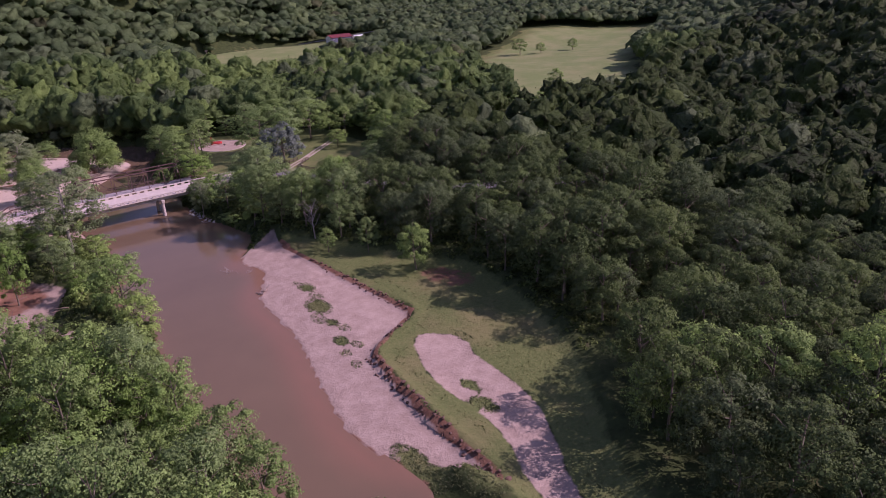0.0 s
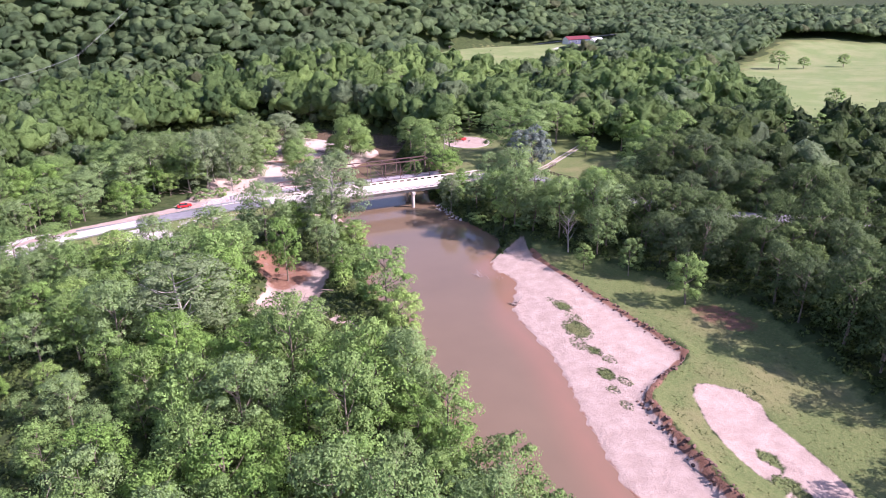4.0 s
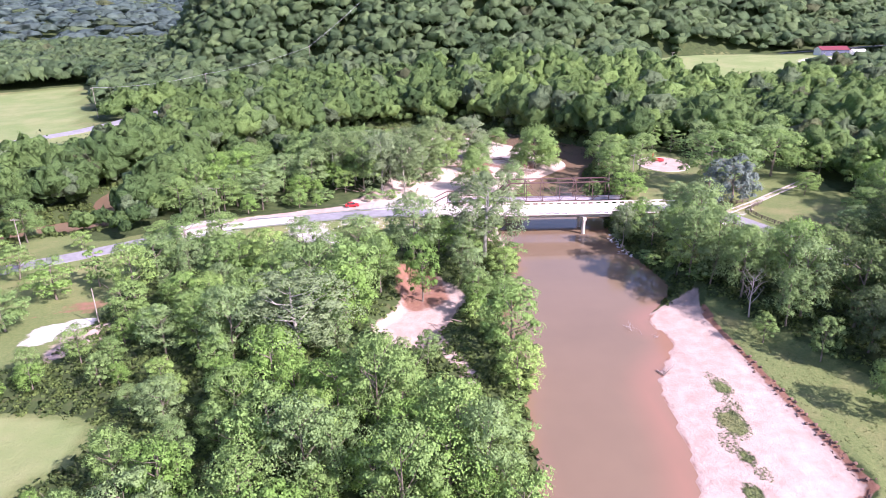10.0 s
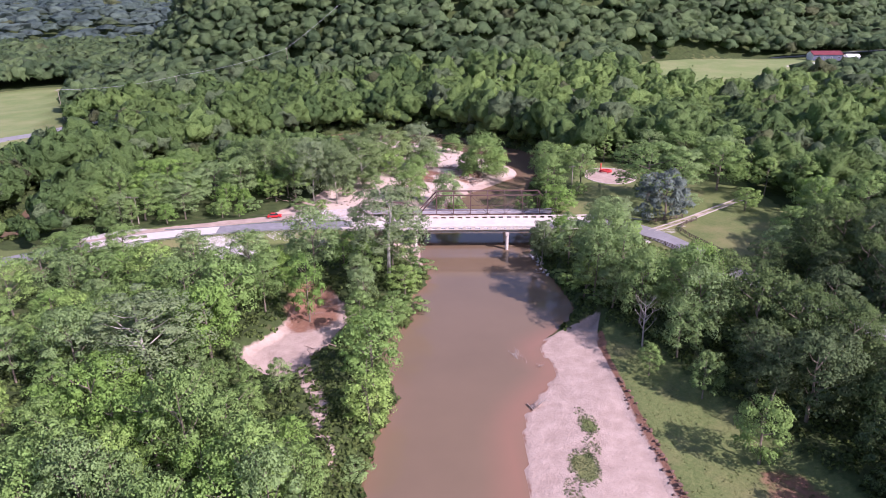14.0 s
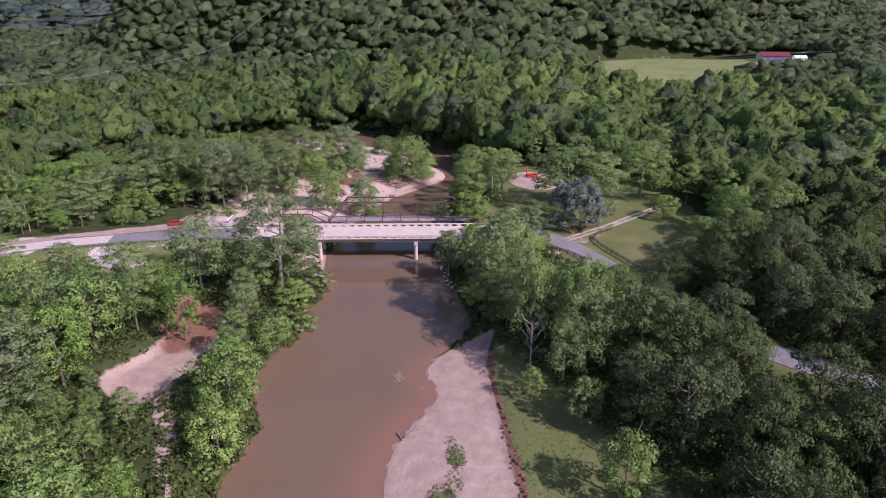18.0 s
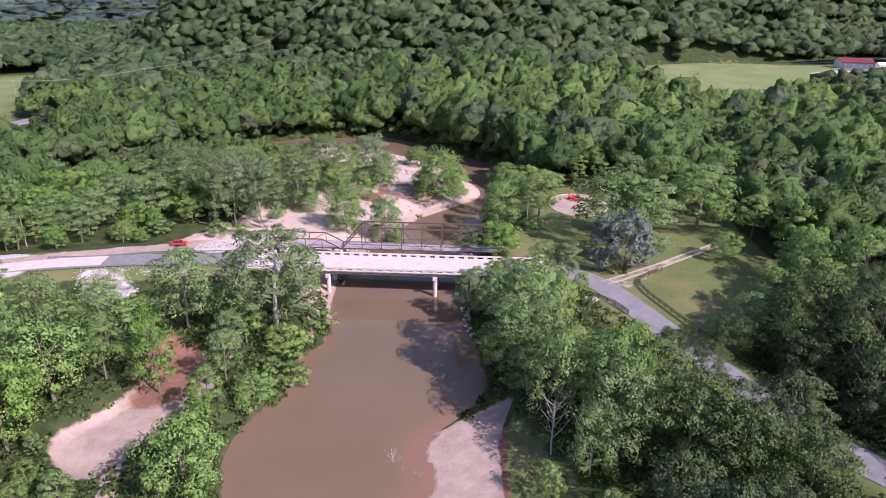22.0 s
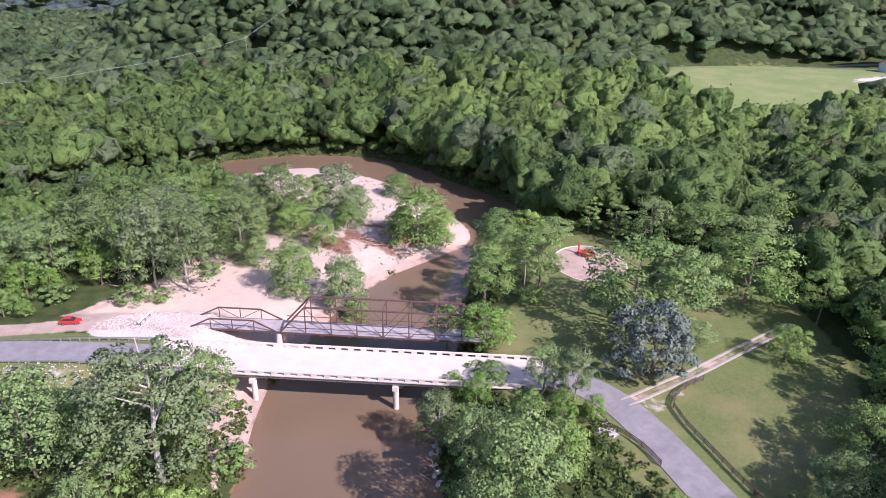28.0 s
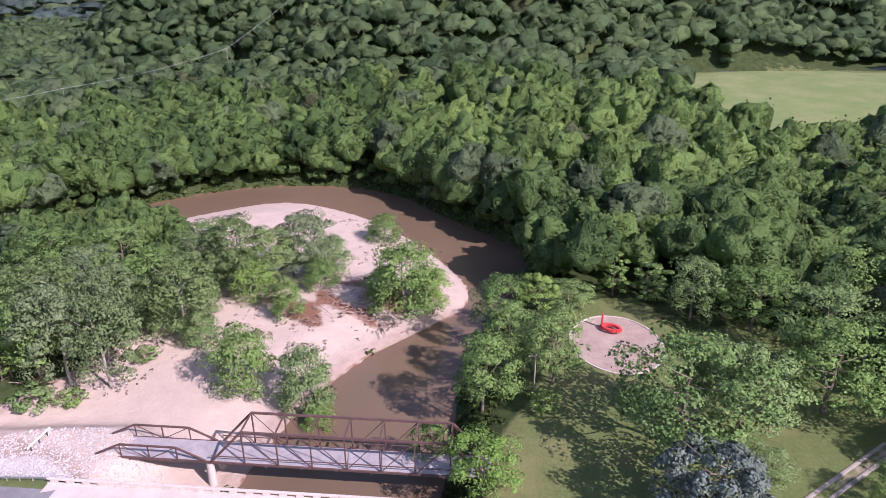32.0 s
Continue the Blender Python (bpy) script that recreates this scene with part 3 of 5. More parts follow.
def crown_lumps(r, radius, tall, base, n, size):
    """Lumps spread over an uneven round crown that starts at the height base."""
    out = []
    lean = r.normal(size=2) * radius * 0.08
    for i in range(n):
        f = (i + 0.5) / n
        w = 1 - 1.75 * f
        a = i * 2.399963 + r.normal() * 0.35
        ring = math.sqrt(max(0.0, 1 - w * w)) if w > -0.2 else 0.98 - 0.25 * (-0.2 - w)
        k = 0.5 + 0.58 * r.random()
        out.append((math.cos(a) * ring * radius * k + lean[0], math.sin(a) * ring * radius * k + lean[1],
                    base + tall * (0.42 + 0.44 * w) + r.normal() * tall * 0.05, size * radius * (0.5 + 0.85 * r.random())))
    return out


def mesh_of(name, pts, mat, lobes=None, tris=None):
    """A mesh of four-cornered sprays, and of lobes of three-cornered faces where given; columns 3 to 5 hold the way out of the crown."""
    me = bpy.data.meshes.new(name)
    pts = np.asarray(pts, np.float32)
    n, m = len(pts) // 4, 0 if tris is None else len(tris)
    every = pts if lobes is None else np.concatenate([pts, np.asarray(lobes, np.float32)])
    me.vertices.add(len(every))
    me.vertices.foreach_set("co", np.ascontiguousarray(every[:, :3]).ravel())
    corners = np.arange(n * 4, dtype=np.int32)
    starts = np.arange(0, n * 4, 4, dtype=np.int32)
    if m:
        corners = np.concatenate([corners, (np.asarray(tris) + n * 4).astype(np.int32).ravel()])
        starts = np.concatenate([starts, n * 4 + np.arange(0, m * 3, 3, dtype=np.int32)])
    me.loops.add(len(corners))
    me.loops.foreach_set("vertex_index", corners)
    me.polygons.add(n + m)
    me.polygons.foreach_set("loop_start", starts)
    me.polygons.foreach_set("use_smooth", np.ones(n + m, bool))
    me.materials.append(mat)
    me.update(calc_edges=True)
    me.attributes.new("outward", "FLOAT_VECTOR", "POINT").data.foreach_set("vector", np.ascontiguousarray(every[:, 3:6]).ravel())
    return me


def lobed_crown(r, radius, tall, base, rings, lobes, low):
    """A crown seen from afar: a body of billowing lobes open below, and the way out of its lobe for each corner."""
    bm = bmesh.new()
    bmesh.ops.create_icosphere(bm, subdivisions=rings, radius=1.0)
    v = np.array([p.co for p in bm.verts])
    f = np.array([[p.index for p in q.verts] for q in bm.faces])
    bm.free()
    f = f[v[f].mean(1)[:, 2] > low]
    keep = np.unique(f)
    index = np.zeros(len(v), int)
    index[keep] = np.arange(len(keep))
    v, f = v[keep], index[f]
    d = r.normal(size=(lobes, 3))
    d[:, 2] = np.abs(d[:, 2]) * 0.9 - 0.25
    d /= np.linalg.norm(d, axis=1)[:, None]
    c = np.concatenate([np.zeros((1, 3)), d * r.uniform(0.45, 0.8, (lobes, 1))])
    size = np.concatenate([[0.6], r.uniform(0.17, 0.33, lobes)])
    along_ = v @ c.T
    inner = size ** 2 - (np.sum(c * c, 1) - along_ ** 2)
    reach = np.where(inner > 0, along_ + np.sqrt(np.maximum(inner, 0)), 0)
    k = np.argmax(reach, 1)
    p = v * reach.max(1)[:, None] * (1 + r.uniform(-0.18, 0.12, (len(v), 1)))
    o = (p - c[k]) / size[k][:, None] + 0.3 * v + r.normal(size=v.shape) * 0.8
    o /= np.linalg.norm(o, axis=1)[:, None]
    return np.concatenate([p * np.array([radius, radius, tall * 0.55]) + np.array([0, 0, base + tall * 0.45]), o], 1), f


def outer_sprays(body, n, size, r):
    """Loose sprays standing off the lobes of a far crown."""
    up = np.flatnonzero(body[:, 5] > -0.35)
    k = r.choice(up, n)
    at, out = body[k, :3] + body[k, 3:] * size * r.uniform(-0.1, 0.5, (n, 1)) + r.normal(size=(n, 3)) * size * 0.6, body[k, 3:]
    nor = out + r.normal(size=(n, 3)) * 0.7
    nor /= np.linalg.norm(nor, axis=1)[:, None]
    u = np.cross(nor, r.normal(size=(n, 3)))
    u /= np.linalg.norm(u, axis=1)[:, None]
    w = np.cross(nor, u)
    s = size * r.uniform(0.5, 1.0, (n, 1))
    q = np.stack([at - u * s * 0.5, at - w * s * 0.45, at + u * s * 0.55, at + w * s * 0.4], 1)
    face = 0.55 * out + 0.75 * nor
    face /= np.linalg.norm(face, axis=1)[:, None]
    return np.concatenate([q.reshape(-1, 3), np.repeat(face, 4, 0)], 1)


def trunk_mesh(r, tall, girth, spread, limbs, bare=False):
    bm = bmesh.new()
    p, top = Vector((0, 0, -0.6)), Vector((r.normal() * 0.4, r.normal() * 0.4, tall * 0.8))
    knots = [p.lerp(top, f) + Vector((r.normal(), r.normal(), 0)) * 0.12 * (0 < f < 1) for f in (0, 0.25, 0.5, 0.75, 1)]
    for i in range(4):
        rod(bm, knots[i], knots[i + 1], girth * (1 - 0.21 * i), 7, girth * (0.79 - 0.21 * i))
    for i in range(limbs):
        f = 0.35 + 0.6 * i / limbs
        a, s = r.random() * 6.28, knots[0].lerp(top, f)
        e = s + Vector((math.cos(a) * spread, math.sin(a) * spread, tall * 0.22)) * (0.7 + 0.4 * r.random())
        m = s.lerp(e, 0.55) + Vector((0, 0, -0.1 * spread))
        rod(bm, s, m, girth * 0.34, 5, girth * 0.22)
        rod(bm, m, e, girth * 0.22, 5, girth * 0.07)
        if bare:
            for _ in range(4):
                g = m.lerp(e, 0.2 + 0.7 * r.random())
                rod(bm, g, g + Vector((r.normal(), r.normal(), abs(r.normal()) + 0.4)) * spread * 0.3, girth * 0.1, 4, girth * 0.03)
    return bm


def make_tree(name, seed, tall, radius, base, lumps, per, spray, leaf, bark, label, girth=0.3, limbs=7, size=0.34, flat=0.75, category="tree"):
    r = np.random.default_rng(seed)
    ob = tagged(new(name), label, category)
    part("trunk", trunk_mesh(r, tall, girth, radius * 0.75, limbs), bark, ob)
    if lumps:
        pts = cards(crown_lumps(r, radius, tall - base, base, lumps, size), int(per * 1.3), spray * 0.86, r, flat)
        crown = new("crown", mesh_of("crown", pts, leaf))
        crown.parent = ob
    return ob


LABEL = "leafy green deciduous tree with a rounded crown on the river bank"
TREES = [make_tree("tree", 11, 15, 5.0, 3.0, 50, 96, 0.3, LEAF, BARK, LABEL, size=0.3),
         make_tree("tree", 12, 17, 5.6, 3.5, 58, 92, 0.31, LEAF, BARK, LABEL, size=0.3),
         make_tree("tree", 13, 12.5, 4.4, 2.0, 44, 90, 0.29, LEAF, BARK, LABEL, size=0.31),
         make_tree("cottonwood_tree", 14, 19, 5.2, 4.0, 62, 92, 0.31, LEAF, BARK, "tall leafy green tree with a deep crown on the bank", limbs=9, size=0.3),
         make_tree("tree", 15, 14, 5.8, 2.5, 60, 92, 0.3, LEAF, BARK, LABEL, size=0.26)]
LIME = [make_tree("maple_tree", 71, 14, 5.2, 2.0, 52, 94, 0.3, LEAF_LIME, BARK, "bright yellow-green leafy tree on the river bank", size=0.3),
        make_tree("maple_tree", 72, 11.5, 4.6, 1.5, 46, 92, 0.29, LEAF_LIME, BARK, "bright yellow-green leafy tree on the river bank", size=0.31)]
TALL = make_tree("sycamore_tree", 21, 23, 7.2, 5.0, 80, 110, 0.32, LEAF_PALE, PALE_BARK, "tall pale-barked tree with an airy grey-green crown", 0.42, 12, 0.23)
AIRY = make_tree("sycamore_tree", 22, 15, 4.6, 3.0, 72, 100, 0.27, LEAF_PALE, PALE_BARK, "airy pale-barked tree standing on the sand", 0.24, 9, 0.3)
SHRUB = make_tree("shrub", 31, 4.5, 2.6, 0.2, 24, 50, 0.3, LEAF, BARK, "dense green shrub low on the bank", 0.12, 5, 0.34, category="shrub")
# trees for the shaded east side: the shade is in their leaf colour
DARK = [make_tree("oak_tree", 61, 16, 5.6, 2.5, 56, 92, 0.31, LEAF_SHADED, BARK, "green tree with a dense rounded crown, shade painted into its leaves", size=0.29),
        make_tree("oak_tree", 62, 13.5, 4.9, 1.5, 48, 92, 0.3, LEAF_SHADED, BARK, "green tree with a dense rounded crown, shade painted into its leaves", size=0.3)]
WILLOW = make_tree("willow_tree", 32, 12, 5.4, 0.4, 84, 92, 0.3, LEAF, BARK, "bushy green willow tree leafy down to the sand", 0.2, 8, 0.33)
BLUE = make_tree("blue_tree", 41, 15.5, 7.2, 0.8, 100, 70, 0.42, LEAF_BLUE, BARK, "broad silver-blue tree with a rounded crown on the lawn", 0.4, 8, 0.2)
PINE = make_tree("pine_tree", 51, 13, 3.2, 1.0, 48, 52, 0.36, LEAF, BARK, "dark green pine tree beside the playground", 0.25, 6, 0.28)
DEAD = tagged(new("dead_tree"), "leafless grey dead tree among green trees", "tree")
part("trunk", trunk_mesh(np.random.default_rng(5), 13, 0.22, 2.6, 14, True), plain("dead_wood", (0.3, 0.26, 0.23), (0.5, 0.45, 0.42), 1.5), DEAD)
PROTOTYPES = [*TREES, *LIME, *DARK, TALL, AIRY, SHRUB, WILLOW, BLUE, PINE, DEAD]
used = set()


def plant(ob, x, y, scale=1.0, wide=None, turn=None, z=None):
    """Sets a tree on the ground; the first of a kind is the model itself."""
    m = pose(x, y, ground_z(x, y) - 0.1 if z is None else z, 0, 0, rng.random() * 360 if turn is None else turn)
    if ob.name in used:
        t = copy_thing(ob, m)
    else:
        used.add(ob.name)
        t = ob
        t.matrix_basis = m
    w = wide or scale
    t.scale = (w, w, scale)
    return t


KEY_TREES = [(WILLOW, 35, 304, 0.9, 1.0), (AIRY, 20, 309, 1.1, 1.3), (AIRY, 38, 311, 1.15, 1.2), (WILLOW, 50, 318, 0.95, 0.95), (WILLOW, 23, 297, 0.8, 0.9), (TREES[2], 41, 317, 0.95, 1.0), (WILLOW, 27, 313, 0.9, 1.0), (WILLOW, 17, 288, 0.8, 0.95), (WILLOW, 66, 306, 0.7, 0.8),
             (TREES[0], 412, 379, 0.9, 1.2), (TREES[2], 428, 371, 0.7, 0.9), (TREES[2], 454, 360, 0.8, 0.9), (TREES[0], 281, 233, 1.0, 0.95), (PINE, 236, 206, 1.0, 1.3), (PINE, 228, 214, 0.9, 1.2), (TREES[2], 247, 214, 0.6, 0.8),
             (LIME[0], 24, 206, 0.85, 1.15), (TREES[4], 14, 209, 0.6, 1.0), (TREES[0], 40, 193, 0.65, 0.8), (LIME[1], 7, 200, 0.8, 1.0), (SHRUB, 44, 208, 1.0, 1.3), (SHRUB, 42, 187, 1.0, 1.2), (LIME[0], -70, 188, 0.8, 1.0), (PINE, -62, 194, 0.9, 0.9),
             (TREES[2], -76, 219, 0.5, 0.6), (TREES[1], -95, 228, 0.8, 0.9), (TREES[0], -96, 212, 0.7, 0.8), (TREES[4], -74, 172, 0.7, 1.0), (TREES[0], -31, 252, 0.8, 1.1), (TREES[4], -43, 250, 0.8, 1.1), (TREES[1], -56, 247, 0.8, 1.0), (TREES[4], 136, 194, 0.7, 0.9),
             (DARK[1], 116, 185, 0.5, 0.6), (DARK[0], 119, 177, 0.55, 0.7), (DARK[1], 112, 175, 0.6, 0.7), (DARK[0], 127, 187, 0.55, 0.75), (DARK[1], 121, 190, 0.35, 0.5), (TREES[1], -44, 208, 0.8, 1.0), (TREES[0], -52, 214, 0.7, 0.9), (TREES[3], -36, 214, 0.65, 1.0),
             (TREES[2], -84, 200, 0.8, 0.9), (TREES[0], -88, 182, 0.9, 1.0), (PINE, -92, 196, 1.0, 1.1), (TREES[4], -48, 196, 0.9, 1.0), (TREES[1], -50, 184, 0.9, 0.9), (TREES[2], -47, 172, 0.9, 1.0), (TREES[3], 38, 217, 0.85, 0.9), (LIME[1], 37, 177, 0.75, 0.85), (TREES[2], 34, 140, 1.0, 1.0), (TREES[3], 3, 193, 0.9, 1.1), (TREES[1], 103, 180, 0.7, 0.8), (DEAD, 90, 162, 1.0, 1.0), (TREES[0], 95, 143, 0.7, 0.6), (TREES[2], 97, 125, 1.05, 0.95),
             (AIRY, 78, 212, 0.95, 0.75), (TREES[0], 84, 205, 0.8, 0.9), (TREES[1], 97, 222, 0.6, 0.6), (AIRY, 102, 219, 0.75, 0.72), (LIME[0], 89, 201, 0.9, 0.9), (SHRUB, 112, 192, 1.0, 1.0), (TREES[2], 97, 206, 0.6, 0.75), (BLUE, 118, 228.4, 1.06, 1.06),
             (TREES[0], 79.5, 247, 0.8, 0.7), (TREES[4], 145, 233, 0.55, 0.7), (TREES[4], 143, 201, 0.9, 1.0), (TREES[1], 95, 156, 0.8, 0.8), (TREES[0], 88, 152, 0.5, 0.45), (TREES[4], 119, 246, 1.45, 2.0), (TREES[0], 128.7, 248.5, 1.2, 1.45), (TREES[4], 145.6, 255, 1.25, 1.65),
             (TREES[1], 144, 282, 0.9, 1.35), (TREES[4], 166, 290, 1.1, 1.7), (TREES[2], 107.7, 291.5, 0.6, 1.1), (PINE, 126, 296, 0.75, 1.3), (TREES[3], 88, 257.6, 0.9, 1.1), (TREES[1], 101, 263.5, 0.95, 1.05), (TREES[0], 93, 269.5, 1.0, 1.05), (LIME[0], 87, 238, 0.8, 1.05),
             (SHRUB, 98.5, 255, 1.1, 1.0), (TREES[2], 129.5, 239.5, 0.38, 0.9), (TREES[4], 162, 266, 0.95, 1.2), (TREES[1], 92, 283, 0.85, 0.9), (TREES[0], 101, 289, 0.7, 0.85), (TREES[1], 133, 287, 0.9, 1.0), (PINE, 119, 298, 0.9, 1.1), (TREES[0], 158, 247, 0.9, 0.9),
             (TREES[4], 153, 273, 1.1, 1.4), (AIRY, 30, 306.4, 1.45, 1.5), (AIRY, 45.8, 314.4, 1.3, 1.6), (WILLOW, 70.8, 299.8, 1.55, 1.55), (WILLOW, 76, 303, 0.9, 0.9), (AIRY, 24.6, 286.4, 1.4, 1.6), (TREES[2], 11.4, 301.8, 1.15, 1.15), (WILLOW, 42.5, 267.8, 1.2, 1.1),
             (WILLOW, 54.8, 264, 1.2, 0.95), (WILLOW, 61.9, 342.5, 0.72, 0.9), (WILLOW, 57.7, 260.2, 0.45, 0.55), (WILLOW, 44.4, 295.4, 0.85, 0.7), (TREES[4], 15.2, 322.5, 0.85, 1.1), (WILLOW, 0.4, 332.7, 0.55, 0.6), (AIRY, 16.6, 267.4, 1.5, 1.4), (AIRY, 8.9, 267.3, 1.6, 1.45),
             (TREES[1], 2.3, 268.5, 1.1, 1.25), (TREES[4], -19.8, 313.5, 0.95, 1.4), (AIRY, 0.4, 296.1, 1.15, 1.5), (TREES[4], -11.1, 288.3, 1.05, 1.45), (AIRY, -9.2, 276.9, 1.45, 1.6), (SHRUB, 19.6, 276.7, 0.8, 1.0), 
             (WILLOW, 49, 311, 0.7, 0.85), (WILLOW, 28, 284, 0.6, 0.8), (TREES[0], -20, 281, 1.15, 1.3), (TREES[1], -16, 268, 1.0, 1.15), (TREES[2], -27, 272, 1.2, 1.3), (TREES[4], -31, 261, 1.0, 1.2), (TREES[0], -40, 256, 1.0, 1.1), (AIRY, -1, 283, 1.35, 1.5),
             (AIRY, 12, 281, 1.4, 1.4), (SHRUB, 5, 261, 1.0, 1.4), (SHRUB, -12, 259, 1.0, 1.5), (SHRUB, 12, 262, 0.8, 1.0), (SHRUB, -22, 257, 0.9, 1.3), (TREES[4], -4, 318, 0.9, 1.2), (TALL, 36, 201, 1.12, 1.45),
             (TREES[1], 17, 201, 1.15, 1.3), (LIME[0], 18, 180.5, 1.3, 0.8), (LIME[0], 1, 161, 1.3, 1.2), (LIME[1], 2, 174, 1.5, 1.35), (LIME[0], 34, 150, 1.2, 1.15), (TALL, -8, 152, 0.9, 1.5), (TREES[3], 89, 189, 1.2, 1.2), (LIME[0], 103.5, 170, 1.4, 1.0)]
for ob, x, y, s, w in KEY_TREES:
    plant(ob, x, y, s, w)
spots = np.array([(k[1], k[2]) for k in KEY_TREES], float)


CREEK = spline([(103, 202), (110, 208), (120, 200), (126, 190), (126, 178), (120, 167), (111, 166), (106, 180)], 4)


EAST_BANK = spline([(74, 232), (92, 230), (104, 262), (112, 292), (104, 306), (92, 300), (80, 280), (78, 256)], 4)


def free(x, y, gap=0.0):
    """Where woods may stand: off the water, the bars, the lawns, the fields and the roads."""
    ok = area_distance(RIVER, x, y) > 1.5
    for area, edge in ((BAR, 2), (BAR_TWO, 2), (ISLAND, 1), (POCKET, 1.5), (MEADOW, 2.5), (LAWN, 3), (FIELD_MID, 4), (FIELD_EAST, 5), (FIELD_WEST, 5), (PADDOCK, 2), (YARD, 2), (RIPRAP, 1), (SOUTH, 1), (APRON, 6), (RUBBLE, 2), (VERGE, 2), (PARK, 3), (GLOOM, 0.5), (SANDBANK, 1.5)):
        ok &= area_distance(area, x, y) > edge
    for line, half in ROADS:
        ok &= line_distance(line, x, y)[0] > half + 2.5
    ok &= (line_distance(TRAIL, x, y)[0] > 5) & (area_distance(CREEK, x, y) > 1) & (area_distance(EAST_BANK, x, y) > 0)
    d = np.min(np.hypot(x[:, None] - spots[None, :, 0], y[:, None] - spots[None, :, 1]), 1)
    return ok & (d > 4.5 + gap)


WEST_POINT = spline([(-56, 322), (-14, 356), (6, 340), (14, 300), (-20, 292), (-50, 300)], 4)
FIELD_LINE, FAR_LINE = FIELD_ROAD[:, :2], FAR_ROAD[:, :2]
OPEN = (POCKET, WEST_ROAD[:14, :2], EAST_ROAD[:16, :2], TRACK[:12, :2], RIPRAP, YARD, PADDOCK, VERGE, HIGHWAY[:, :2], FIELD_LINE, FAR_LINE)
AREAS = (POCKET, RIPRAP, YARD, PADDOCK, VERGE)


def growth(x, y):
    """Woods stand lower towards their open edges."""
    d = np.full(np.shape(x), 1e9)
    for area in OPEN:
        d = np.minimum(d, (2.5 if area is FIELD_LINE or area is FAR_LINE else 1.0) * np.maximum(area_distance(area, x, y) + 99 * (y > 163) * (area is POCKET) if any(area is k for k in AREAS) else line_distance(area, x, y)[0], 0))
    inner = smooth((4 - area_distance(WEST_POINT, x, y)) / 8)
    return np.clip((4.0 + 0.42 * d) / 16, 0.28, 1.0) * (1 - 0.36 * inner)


def scatter(x0, x1, y0, y1, step, wobble=0.42):
    """A wobbly grid of planting places."""
    x, y = np.meshgrid(np.arange(x0, x1, step), np.arange(y0, y1, step * 0.9))
    x = x + (np.arange(x.shape[0]) % 2)[:, None] * step * 0.5
    x, y = x.ravel() + rng.uniform(-1, 1, x.size) * step * wobble, y.ravel() + rng.uniform(-1, 1, y.size) * step * wobble
    return x, y


def near_woods(x, y):
    return ((x > -84) & (x < 46) & (y > 72) & (y < 226)) | ((x > -24) & (x < 46) & (y > 30) & (y < 73)) | ((x > 56) & (x < 166) & (y > -12) & (y < 236)) | ((x > -60) & (x < 12) & (y > 240) & (y < 312))


x, y = scatter(-84, 166, -12, 312, 8.3, 0.36)
keep = near_woods(x, y) & free(x, y)
for px, py in zip(x[keep], y[keep]):
    # east and south-east places mostly get the trees with shade in their colour
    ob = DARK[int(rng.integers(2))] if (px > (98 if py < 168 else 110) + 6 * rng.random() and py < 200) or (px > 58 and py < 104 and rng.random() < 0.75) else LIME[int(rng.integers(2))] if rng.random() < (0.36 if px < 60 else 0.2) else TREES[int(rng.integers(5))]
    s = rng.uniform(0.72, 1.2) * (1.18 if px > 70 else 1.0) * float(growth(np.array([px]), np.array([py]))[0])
    if 20 < px < 42 and 136 < py < 184:
        s *= 0.6
    elif px > 58 and py < 80:
        s *= 0.85
    plant(ob, px, py, s, s * rng.uniform(0.85, 1.05))
x, y = scatter(-10, 130, 90, 300, 9)
rd = area_distance(RIVER, x, y)
keep = (rd > 1.0) & (rd < 7) & (area_distance(BAR, x, y) > 2) & (area_distance(ISLAND, x, y) > 2) & (line_distance(WEST_ROAD, x, y)[0] > 8) & (line_distance(EAST_ROAD, x, y)[0] > 8) & (line_distance(TRACK, x, y)[0] > 6) & (area_distance(APRON, x, y) > 4) & (area_distance(SANDBANK, x, y) > 1) & (area_distance(POCKET, x, y) > 3) & (area_distance(EAST_BANK, x, y) > -2)
for px, py in zip(x[keep], y[keep]):
    plant(SHRUB, px, py, rng.uniform(0.5, 1.0), rng.uniform(0.7, 1.2))


